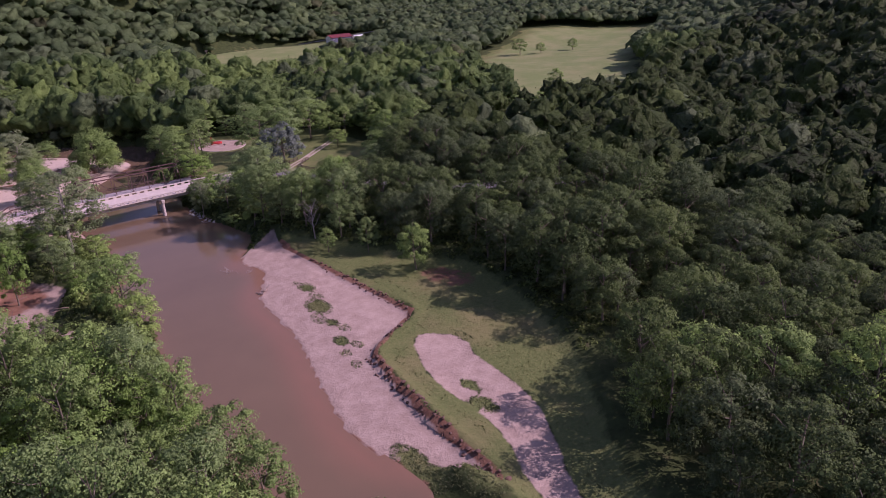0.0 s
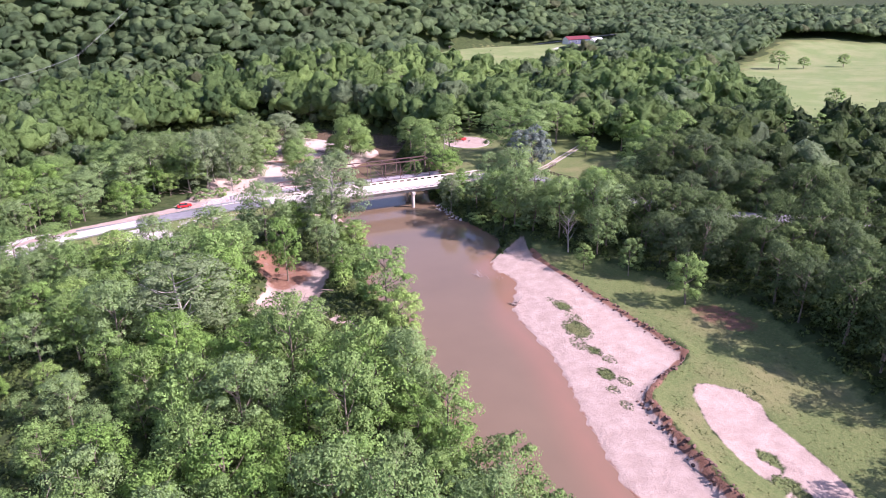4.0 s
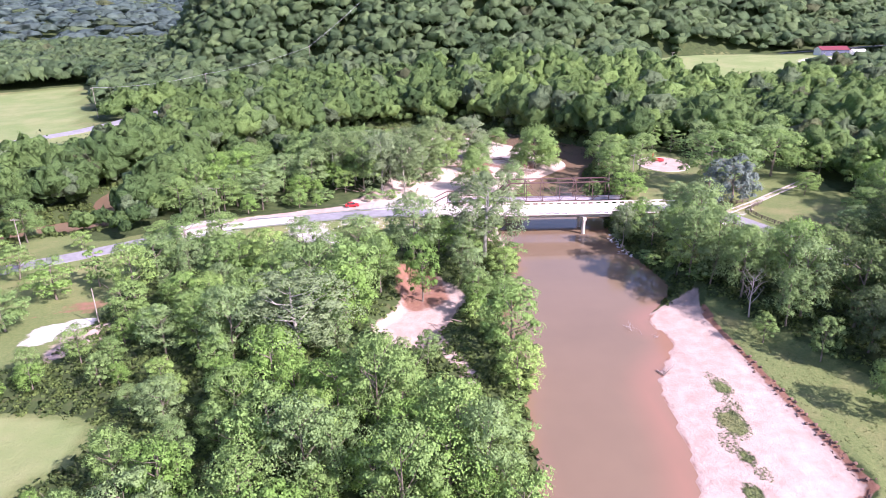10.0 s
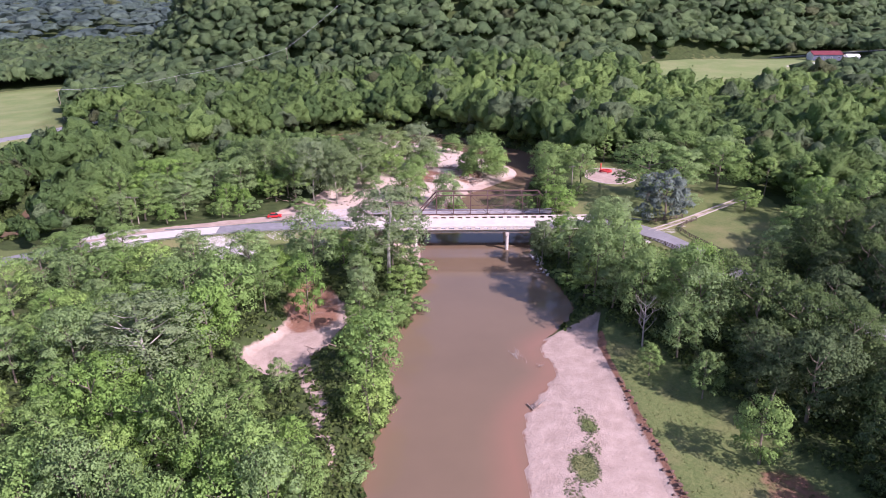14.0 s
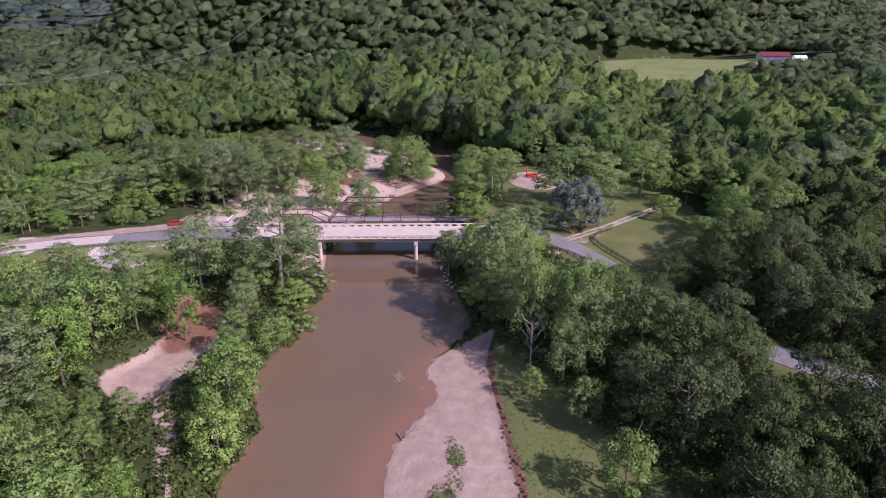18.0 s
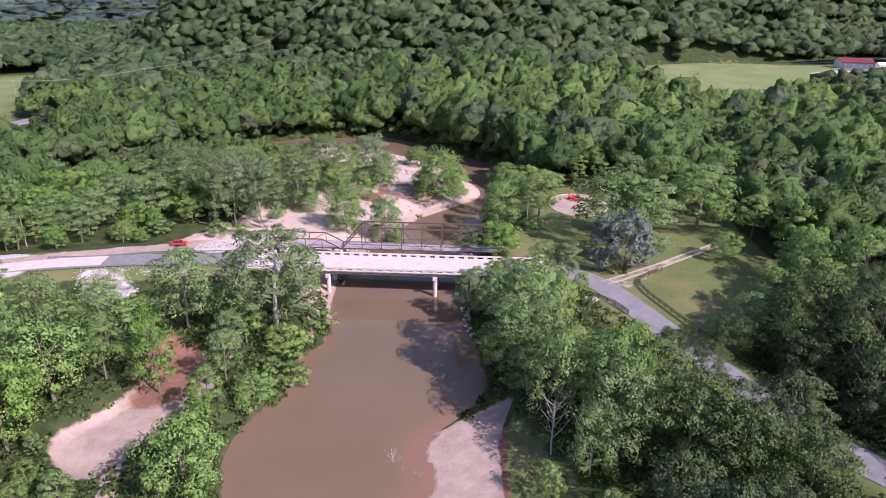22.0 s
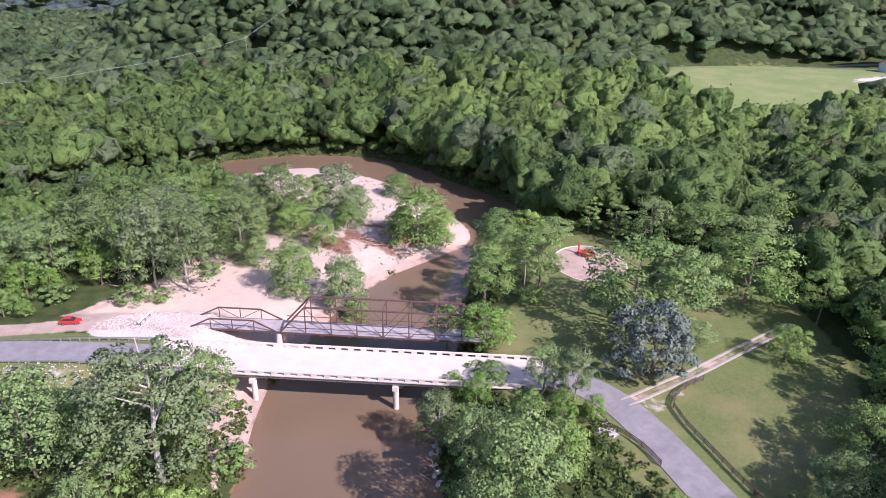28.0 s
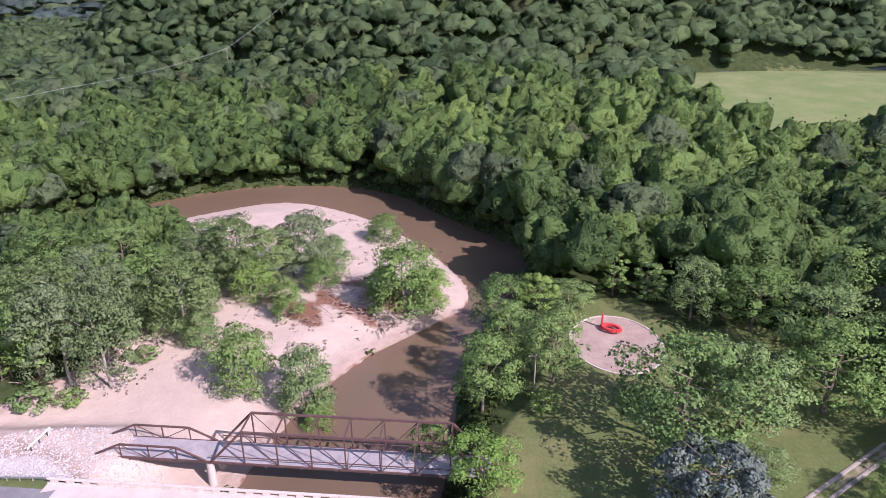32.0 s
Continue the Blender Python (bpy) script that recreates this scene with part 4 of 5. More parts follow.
def woods(name, x, y, tall, radius, rings, lobes, sprays, spray, low, label, vary=(0.65, 1.25), hues=((0.082, 0.15, 0.052), (0.2, 0.31, 0.092))):
    """Many trees in one mesh, each with its own hue and its own build: a lobed body with loose sprays on it."""
    z = height(x, y)
    n = len(x)
    models, masses = [], []
    for k in range(12):
        r = np.random.default_rng(100 + k)
        t, w = tall * r.uniform(0.88, 1.12), radius * r.uniform(0.8, 1.2)
        mass, tris = lobed_crown(r, w, t * 0.86, t * 0.14, rings, lobes, low)
        masses.append(mass)
        models.append(outer_sprays(mass, sprays, spray, r))
    m, mm, mt = len(models[0]), len(masses[0]), len(tris)
    pick, a = rng.integers(0, 12, n), rng.uniform(0, 6.283, n)
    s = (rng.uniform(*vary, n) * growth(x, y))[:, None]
    ca, sa = np.cos(a)[:, None], np.sin(a)[:, None]

    def spread(base):
        return np.stack([(base[:, :, 0] * ca - base[:, :, 1] * sa) * s + x[:, None], (base[:, :, 0] * sa + base[:, :, 1] * ca) * s + y[:, None],
                         base[:, :, 2] * s + z[:, None], base[:, :, 3] * ca - base[:, :, 4] * sa, base[:, :, 3] * sa + base[:, :, 4] * ca, base[:, :, 5]], -1).reshape(-1, 6)

    index = (tris[None] + (np.arange(n) * mm)[:, None, None]).reshape(-1, 3)
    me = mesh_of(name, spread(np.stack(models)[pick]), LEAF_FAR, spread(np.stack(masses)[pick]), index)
    young = line_distance(np.array([(95, 425), (170, 400), (265, 368)], float), x, y)[0]
    f = np.clip(rng.normal(0.36, 0.24, n) + 0.2 * bumps(x, y, 45, 1.0) + 0.55 * smooth((60 - young) / 40), 0, 1.35)[:, None]
    hue = np.array(hues[0]) * (1 - f) + np.array(hues[1]) * f
    # slope shade put into the hue: trees on the eastern side darken by position
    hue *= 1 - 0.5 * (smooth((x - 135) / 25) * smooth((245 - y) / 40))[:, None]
    odd = rng.random(n)
    hue[odd > 0.985] = (0.13, 0.15, 0.075)
    hue[odd < 0.06] = (0.15, 0.21, 0.11)
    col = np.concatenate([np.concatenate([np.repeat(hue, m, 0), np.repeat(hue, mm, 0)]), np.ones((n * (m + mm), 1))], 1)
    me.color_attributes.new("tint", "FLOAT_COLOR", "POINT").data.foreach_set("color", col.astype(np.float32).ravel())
    return tagged(new(name, me), label, "woods", kind="stuff")


def fan(x, y, lo=-88.0, hi=44.0):
    """The part of the valley between two bearings from the foot of the valley."""
    b = np.degrees(np.arctan2(-(x - 25), y + 25))
    return (b > lo) & (b < hi)


x, y = scatter(-420, 460, -75, 480, 8.8)
far = np.hypot(x - 40, y - 60)
keep = (far < 430) & ~near_woods(x, y) & (fan(x, y) | (far < 150))
x, y = x[keep], y[keep]
keep = free(x, y, -0.5)
x, y = x[keep], y[keep]
ex, ey = scatter(-135, 130, 140, 420, 5.5)
rd = area_distance(RIVER, ex, ey)
keep = (rd > 0.8) & (rd < 6.5) & ~near_woods(ex, ey) & free(ex, ey + 0 * ex, -1.5) | ((rd > 0.8) & (rd < 2.2) & (ey > 330) & (area_distance(ISLAND, ex, ey) > 2))
x, y = np.concatenate([x, ex[keep]]), np.concatenate([y, ey[keep]])
keep = np.ones(len(x), bool)
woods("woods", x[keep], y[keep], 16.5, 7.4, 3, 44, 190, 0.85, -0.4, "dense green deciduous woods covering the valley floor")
tx, ty = scatter(-135, 134, 235, 424, 4.4)
rd = area_distance(RIVER, tx, ty)
keep = (rd > 0.5) & (rd < 9) & (area_distance(ISLAND, tx, ty) > 3) & (line_distance(WEST_ROAD, tx, ty)[0] > 9) & (line_distance(TRACK, tx, ty)[0] > 9) & (area_distance(LAWN, tx, ty) > 1) & (area_distance(EAST_BANK, tx, ty) > 0) & (ty > 262)
woods("bank_thicket", tx[keep], ty[keep], 7.5, 3.6, 2, 14, 60, 0.55, -0.6, "dense green thicket hanging over the river bank")
x, y = scatter(-620, 1000, 0, 960, 8.6)
far = np.hypot(x - 40, y - 60)
keep = (far >= 430) & (far < 900) & fan(x, y, -78, 33) & ~((y > 730) & (x > -120) & (x < 380))
x, y = x[keep], y[keep]
keep = free(x, y, -0.5)
woods("hill_woods", x[keep], y[keep], 15.5, 9.2, 2, 28, 44, 1.15, -0.3, "dense green woods on the far hillsides", hues=((0.095, 0.158, 0.075), (0.185, 0.265, 0.115)), vary=(0.8, 1.12))
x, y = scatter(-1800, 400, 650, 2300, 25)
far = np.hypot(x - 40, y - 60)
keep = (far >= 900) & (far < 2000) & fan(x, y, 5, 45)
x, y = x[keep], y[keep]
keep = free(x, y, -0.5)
# the blue in these hues is distance haze, painted into the leaf colour
woods("far_woods", x[keep], y[keep], 17, 17, 2, 24, 12, 2.0, -0.15, "distant ridge woods with blue haze tinted into their leaves", hues=((0.1, 0.15, 0.145), (0.15, 0.21, 0.195)))


# ---- concrete bridge ----
BRIDGE = pose(22, 232, 0, 0, 0, -3.6)
LONG, HALF, DECK = 76.0, 4.9, 7.0
bridge = thing("road_bridge", BRIDGE, "pale concrete road bridge on round piers across the brown river", "bridge")
part("deck", box(bmesh.new(), LONG / 2, 0, DECK - 0.14, LONG, HALF * 2, 0.28, 0.03), CONCRETE, bridge)
for y in (-3.6, -1.2, 1.2, 3.6):
    bm = bmesh.new()
    box(bm, LONG / 2, y, DECK - 0.36, LONG - 0.6, 0.6, 0.16)
    box(bm, LONG / 2, y, DECK - 0.85, LONG - 0.6, 0.22, 0.85)
    box(bm, LONG / 2, y, DECK - 1.33, LONG - 0.6, 0.7, 0.2)
    part("girder", bm, CONCRETE, bridge)
for y in (-HALF + 0.17, HALF - 0.17):
    rail = part("parapet", box(bmesh.new(), LONG / 2, y, DECK + 0.72, LONG, 0.34, 0.34, 0.04), CONCRETE, bridge)
    k = 0
    while 1.0 + k * 2.5 < LONG:
        part("parapet_post", box(bmesh.new(), 1.0 + k * 2.5, y, DECK + 0.28, 1.1, 0.26, 0.56), CONCRETE, rail)
        k += 1
for x in (21.5, 48.5):
    pier = part("pier", box(bmesh.new(), x, 0, DECK - 1.9, 1.1, 9.4, 0.95, 0.08), CONCRETE, bridge)
    for y in (-3.4, 3.4):
        part("column", rod(bmesh.new(), (x, y, -3), (x, y, DECK - 2.37), 0.55, 20), CONCRETE, pier)
for x in (0.2, LONG - 0.2):
    part("abutment", box(bmesh.new(), x, 0, DECK - 2.2, 1.2, 10.2, 4.0, 0.05), CONCRETE, bridge)

# ---- old steel truss bridge ----
OLD = pose(25.5, 246.6, 0, 0, 0, -3.9)
FLOOR, WIDE = 6.0, 2.45
truss = thing("truss_bridge", OLD, "old rusty steel truss bridge with a low and high span", "bridge")
part("deck", box(bmesh.new(), 31.5, 0, FLOOR - 0.12, 64, WIDE * 2 - 0.3, 0.2), plain("grey_plank_deck", (0.27, 0.24, 0.25), (0.4, 0.36, 0.37), 0.6), truss)
for y in (-WIDE, WIDE):
    def steel(name, *bars):
        bm = bmesh.new()
        for a, b, w in bars:
            beam(bm, (a[0], y, a[1] + FLOOR), (b[0], y, b[1] + FLOOR), w)
        return part(name, bm, STEEL, truss)
    steel("bottom_chord", ((0, -0.2), (63, -0.2), 0.28))
    # low span: four panels under a bent top chord
    steel("top_chord", ((0, 0), (4.6, 2.3), 0.26), ((4.6, 2.3), (13.9, 2.3), 0.26), ((13.9, 2.3), (18.5, 0), 0.26))
    for x in (4.6, 9.25, 13.9):
        steel("post", ((x, -0.2), (x, 2.3), 0.16))
    for a, b in ((4.6, 9.25), (13.9, 9.25)):
        steel("diagonal", ((a, 2.3), (b, -0.2), 0.1))
    # high span: panels of five metres
    n, x0, step, top = 8, 19.5, 5.4, 6.0
    steel("top_chord", ((x0, 0), (x0 + step, top), 0.34), ((x0 + step, top), (x0 + step * (n - 1), top), 0.32), ((x0 + step * (n - 1), top), (x0 + step * n, 0), 0.34))
    for k in range(1, n):
        steel("post", ((x0 + k * step, -0.2), (x0 + k * step, top), 0.2))
    for k in range(1, n - 1):
        a, b = (k, k + 1) if k < n / 2 else (k + 1, k)
        steel("diagonal", ((x0 + a * step, top), (x0 + b * step, -0.2), 0.1))
    steel("hand_rail", ((x0, 1.1), (x0 + step * n, 1.1), 0.12))
for k in range(1, 8):
    x = 19.5 + 5.4 * k
    part("cross_beam", beam(bmesh.new(), (x, -WIDE, FLOOR + 6.0), (x, WIDE, FLOOR + 6.0), 0.22), STEEL, truss)
for k in range(12):
    part("floor_beam", beam(bmesh.new(), (0.3 + k * 5.6, -WIDE - 0.1, FLOOR - 0.42), (0.3 + k * 5.6, WIDE + 0.1, FLOOR - 0.42), 0.3, 0.4), STEEL, truss)
bm = bmesh.new()
for y in (-2.0, 2.0):
    rod(bm, (18.9, y, -1), (18.9, y, FLOOR - 0.6), 0.75, 14, 0.6)
box(bm, 18.9, 0, FLOOR - 1.2, 0.5, 3.6, 1.3)
part("pier", bm, CONCRETE, truss)
part("abutment", box(bmesh.new(), -0.8, 0, FLOOR - 1.7, 1.6, 5.4, 3.0, 0.1), CONCRETE, truss)
part("abutment", box(bmesh.new(), 63.5, 0, FLOOR - 2.0, 1.6, 5.4, 3.4, 0.1), CONCRETE, truss)


# ---- things ----
RED = plain("red_paint", (0.42, 0.02, 0.025), (0.55, 0.035, 0.035), 1.5, 0.35, 0.0, 0.1, 0.002)
GLASS = plain("dark_glass", (0.02, 0.025, 0.03), (0.035, 0.04, 0.045), 1.0, 0.08, 0.0, 0.1, 0.0005)
RUBBER = plain("black_rubber", (0.02, 0.02, 0.02), (0.035, 0.035, 0.035), 3.0, 0.9)
WOOD = plain("dark_weathered_wood", (0.06, 0.045, 0.035), (0.13, 0.1, 0.08), 1.5)
POLE_WOOD = plain("grey_pole_wood", (0.24, 0.2, 0.17), (0.38, 0.33, 0.29), 1.5)
WHITE = plain("white_paint", (0.68, 0.68, 0.68), (0.8, 0.8, 0.79), 1.0, 0.6)
ROOF_RED = plain("red_metal_roof", (0.14, 0.028, 0.034), (0.2, 0.045, 0.05), 0.4, 0.5)
ROOF_GREY = plain("grey_shingle_roof", (0.2, 0.2, 0.21), (0.33, 0.32, 0.33), 0.7)
BLUE_WALL = plain("blue_metal_siding", (0.09, 0.1, 0.16), (0.15, 0.16, 0.24), 0.5, 0.5)
BRICK_WALL = plain("brown_brick_wall", (0.25, 0.12, 0.09), (0.36, 0.19, 0.14), 1.2)
ROCK = plain("pale_limestone", (0.35, 0.32, 0.315), (0.54, 0.5, 0.49), 0.8, 0.9)
LOG = plain("bleached_driftwood", (0.22, 0.15, 0.12), (0.4, 0.29, 0.24), 1.6)
PLAY_RED = plain("red_plastic", (0.55, 0.05, 0.05), (0.68, 0.08, 0.08), 2.0, 0.4, 0.0, 0.1, 0.002)


def red_car(m):
    car = thing("car", m, "small red car parked on the dirt track", "car")
    bm = bmesh.new()
    side = [(-2.2, 0.32), (2.15, 0.32), (2.25, 0.62), (2.1, 0.82), (1.0, 0.95), (-1.75, 0.98), (-2.22, 0.85), (-2.28, 0.5)]
    rings = [[bm.verts.new((x, y, z)) for x, z in side] for y in (-0.86, 0.86)]
    bm.faces.new(rings[0][::-1])
    bm.faces.new(rings[1])
    for i in range(8):
        bm.faces.new((rings[0][i], rings[0][(i + 1) % 8], rings[1][(i + 1) % 8], rings[1][i]))
    bmesh.ops.bevel(bm, geom=bm.edges[:], offset=0.06, segments=2, affect="EDGES")
    part("body", bm, RED, car)
    bm = bmesh.new()
    low = [bm.verts.new((x, y, 0.93)) for x, y in ((-1.75, -0.78), (1.0, -0.78), (1.0, 0.78), (-1.75, 0.78))]
    top = [bm.verts.new((x, y, 1.44)) for x, y in ((-1.15, -0.6), (0.25, -0.6), (0.25, 0.6), (-1.15, 0.6))]
    bm.faces.new(top)
    for i in range(4):
        bm.faces.new((low[i], low[(i + 1) % 4], top[(i + 1) % 4], top[i]))
    bmesh.ops.bevel(bm, geom=bm.edges[:], offset=0.04, segments=1, affect="EDGES")
    cabin = part("cabin", bm, GLASS, car, "dark glazed cabin")
    part("roof", box(bmesh.new(), -0.45, 0, 1.45, 1.45, 1.2, 0.05, 0.02), RED, cabin)
    for x in (-1.35, 1.35):
        for y in (-0.82, 0.82):
            wheel = part("tyre", rod(bmesh.new(), (x, y - 0.11, 0.31), (x, y + 0.11, 0.31), 0.31, 16), RUBBER, car)
            part("rim", rod(bmesh.new(), (x, y - 0.12, 0.31), (x, y + 0.12, 0.31), 0.19, 12), GALVANISED, wheel)
    for y in (-0.6, 0.6):
        part("headlight", box(bmesh.new(), 2.19, y, 0.68, 0.1, 0.3, 0.14, 0.02), WHITE, car)
        part("tail_light", box(bmesh.new(), -2.24, y, 0.72, 0.08, 0.28, 0.14, 0.02), PLAY_RED, car)
    return car


red_car(pose(-1.2, 246.6, ground_z(-1.2, 246.6), 0, 0, 4))


def along(points, step):
    """Places every step metres along a line of the plan, with their headings."""
    p = np.array(points, float)[:, :2]
    seg = np.linalg.norm(np.diff(p, axis=0), axis=1)
    s = np.concatenate([[0], np.cumsum(seg)])
    d = np.arange(0, s[-1] + 0.01, step)
    return [(float(np.interp(t, s, p[:, 0])), float(np.interp(t, s, p[:, 1]))) for t in d]


def guard_rail(points, zs=None):
    at = along(points, 2.0)
    zz = [ground_z(x, y) for x, y in at]
    ob = thing("guard_rail", pose(at[0][0], at[0][1], zz[0]), "galvanised steel guard rail along the road edge", "guard rail")
    o = Vector((at[0][0], at[0][1], zz[0]))
    pts = [Vector((x, y, z)) - o for (x, y), z in zip(at, zz)]
    bm = bmesh.new()
    for a, b in zip(pts, pts[1:]):
        for dz, w in ((0.74, 0.06), (0.62, 0.11), (0.5, 0.06)):
            beam(bm, a + Vector((0, 0, dz)), b + Vector((0, 0, dz)), w, 0.12)
    part("rail", bm, GALVANISED, ob)
    for p in pts:
        part("post", box(bmesh.new(), p.x, p.y, p.z + 0.2, 0.15, 0.15, 1.1), POLE_WOOD, ob)
    return ob


guard_rail([(21.5, 237.4), (8, 237.4), (-12, 238), (-34, 236.8)])
guard_rail([(22, 226.6), (8, 228.6), (-12, 229.2), (-34, 227.6)])
guard_rail([(98, 232.2), (105, 230.3), (112, 226.6)])


def rail_fence(points):
    at = along(points, 2.4)
    zz = [ground_z(x, y) for x, y in at]
    o = Vector((*at[0], zz[0]))
    ob = thing("wooden_fence", pose(*o), "dark weathered wooden rail fence beside the drive", "fence")
    pts = [Vector((x, y, z)) - o for (x, y), z in zip(at, zz)]
    for p in pts:
        part("post", box(bmesh.new(), p.x, p.y, p.z + 0.5, 0.16, 0.16, 1.5), WOOD, ob)
    for a, b in zip(pts, pts[1:]):
        for dz in (0.45, 0.8, 1.12):
            part("rail", beam(bmesh.new(), a + Vector((0, 0, dz)), b + Vector((0, 0, dz)), 0.07, 0.15), WOOD, ob)
    return ob


rail_fence([(127, 226.2), (122, 223), (119, 218.5), (119.8, 213), (121.6, 207), (123.6, 200), (126, 193), (130, 184)])
rail_fence([(112.5, 226.2), (118, 227), (124.5, 229.4)])
rail_fence([(106, 212.6), (109, 210), (111.5, 206.5), (113, 202)])

ob = thing("road_barrier", pose(14.6, 247.4, ground_z(14.6, 247.4), 0, 0, 82), "white wooden barrier closing the old bridge road", "barrier")
part("board", box(bmesh.new(), 0, 0, 1.05, 5.4, 0.1, 0.36, 0.01), WHITE, ob)
for x in (-1.9, 0, 1.9):
    part("post", box(bmesh.new(), x, 0.1, 0.4, 0.16, 0.16, 1.3), WOOD, ob)

# playground with its edging
ob = thing("playground", pose(*DISC_AT, ground_z(*DISC_AT)), "round pale gravel playground with a low grey edging", "playground", kind="structure")
bm = bmesh.new()
for k in range(40):
    a, b = math.tau * k / 40, math.tau * (k + 1) / 40
    beam(bm, (9.2 * math.cos(a), 11 * math.sin(a), 0.12), (9.2 * math.cos(b), 11 * math.sin(b), 0.12), 0.3, 0.3)
part("edging", bm, CONCRETE, ob)
px, py = 115.0, 282.8
ob = thing("play_set", pose(px, py, ground_z(px, py), 0, 0, -32), "bright red playground climber with a tall post", "play equipment")
part("post", rod(bmesh.new(), (-1.6, 0.3, 0), (-1.6, 0.3, 3.2), 0.22, 10), PLAY_RED, ob)
part("foot", rod(bmesh.new(), (-1.6, 0.3, 0), (-1.6, 0.3, 0.8), 0.55, 12, 0.25), PLAY_RED, ob)
bm = bmesh.new()
for k in range(16):
    a, b = math.tau * k / 16, math.tau * (k + 1) / 16
    beam(bm, (0.6 + 1.9 * math.cos(a), 1.15 * math.sin(a), 0.75), (0.6 + 1.9 * math.cos(b), 1.15 * math.sin(b), 0.75), 0.55, 0.6)
part("ring_seat", bm, PLAY_RED, ob)
for a in (0.4, 2.0, 3.6, 5.2):
    part("leg", rod(bmesh.new(), (0.6 + 1.9 * math.cos(a), 1.15 * math.sin(a), -0.1), (0.6 + 1.9 * math.cos(a), 1.15 * math.sin(a), 0.6), 0.12, 8), PLAY_RED, ob)
ob = thing("spring_rider", pose(116.6, 277.4, ground_z(116.6, 277.4)), "small dark playground rider on a spring", "play equipment")
part("spring", rod(bmesh.new(), (0, 0, 0), (0, 0, 0.45), 0.14, 10), GALVANISED, ob)
part("seat", box(bmesh.new(), 0, 0, 0.62, 0.9, 0.3, 0.36, 0.08), RUBBER, ob)


# poles and lines
def utility_pole(x, y, tall, turn, arms=1, label="weathered wooden utility pole with a crossarm"):
    z = ground_z(x, y)
    ob = thing("utility_pole", pose(x, y, z, 0, 0, turn), label, "utility pole")
    part("pole", rod(bmesh.new(), (0, 0, -0.5), (0, 0, tall), 0.17, 10, 0.11), POLE_WOOD, ob)
    for k in range(arms):
        arm = part("crossarm", box(bmesh.new(), 0, 0.12, tall - 0.5 - k * 0.9, 2.4, 0.12, 0.14), POLE_WOOD, ob)
        for dx in (-1.05, -0.5, 0.5, 1.05):
            part("insulator", rod(bmesh.new(), (dx, 0.12, tall - 0.43 - k * 0.9), (dx, 0.12, tall - 0.22 - k * 0.9), 0.06, 8), ROCK, arm)
    return Vector((x, y, z + tall - 0.3))


WIRE = plain("pale_wire", (0.4, 0.42, 0.42), (0.5, 0.52, 0.52), 1.0, 0.4, 0.6)


def wires(a, b, n=2, sag=2.0, r=0.035):
    ob = thing("power_line", pose(*a), "thin pale power lines strung between poles", "power line")
    across = (b - a).cross(Vector((0, 0, 1))).normalized()
    for k in range(n):
        bm, off = bmesh.new(), across * (k - (n - 1) / 2) * 0.9
        pts = [a.lerp(b, f) + off + Vector((0, 0, -4 * sag * f * (1 - f))) - a for f in np.linspace(0, 1, 13)]
        for p, q in zip(pts, pts[1:]):
            rod(bm, p, q, r, 4)
        part("wire", bm, WIRE, ob)


poles = [utility_pole(-150, 430, 17, 60), utility_pole(-98, 470, 18, 60), utility_pole(-40, 530, 19, 60), utility_pole(20, 580, 20, 60)]
for a, b in zip(poles, poles[1:]):
    wires(a, b)
utility_pole(-46.5, 247.5, 9, 20)
utility_pole(-44, 247.0, 9, 20)
utility_pole(-95, 224, 9, 0)
utility_pole(-54, 172, 9, 30, 0, "bare weathered wooden pole beside the sandy lot")
utility_pole(97, 259, 9.5, 10)
utility_pole(72, 493, 14, 0)
utility_pole(196, 470, 14, 0)


# buildings
def shed(m, sx, sy, tall, rise, wall, roof, label, name="shed", windows=3, gable=None):
    ob = thing(name, m, label, "building")
    t = 0.25
    part("wall", box(bmesh.new(), 0, -sy / 2, tall / 2, sx, t, tall), wall, ob)
    part("wall", box(bmesh.new(), 0, sy / 2, tall / 2, sx, t, tall), wall, ob)
    for s in (-1, 1):
        bm = bmesh.new()
        f = [bm.verts.new((s * (sx / 2 - t / 2) + dx, y, z)) for dx in (-t / 2, t / 2) for y, z in ((-sy / 2, 0), (sy / 2, 0), (sy / 2, tall), (0, tall + rise), (-sy / 2, tall))]
        bm.faces.new(f[4::-1])
        bm.faces.new(f[5:])
        for i in range(5):
            bm.faces.new((f[i], f[(i + 1) % 5], f[5 + (i + 1) % 5], f[5 + i]))
        part("gable_wall", bm, gable or wall, ob)
        bm = bmesh.new()
        a, b = Vector((0, s * (sy / 2 + 0.5), tall - 0.25)), Vector((0, 0, tall + rise + 0.05))
        d = b - a
        box(bm, 0, (a.y + b.y) / 2, (a.z + b.z) / 2 + 0.12, sx + 1.0, d.length, 0.18, turn=Matrix.Rotation(math.atan2(d.z, d.y), 4, "X"))
        part("roof", bm, roof, ob)
    for k in range(windows):
        x = (k + 0.5) / windows * sx - sx / 2
        w = part("window", box(bmesh.new(), x, -sy / 2 - 0.1, tall * 0.55, 1.3, 0.12, 1.2), WHITE, ob)
        part("pane", box(bmesh.new(), x, -sy / 2 - 0.15, tall * 0.55, 1.1, 0.08, 1.0), GLASS, w)
    part("door", box(bmesh.new(), sx / 2 + 0.03, sy * 0.15, tall * 0.42, 0.12, sy * 0.3, tall * 0.84), GALVANISED, ob)
    return ob


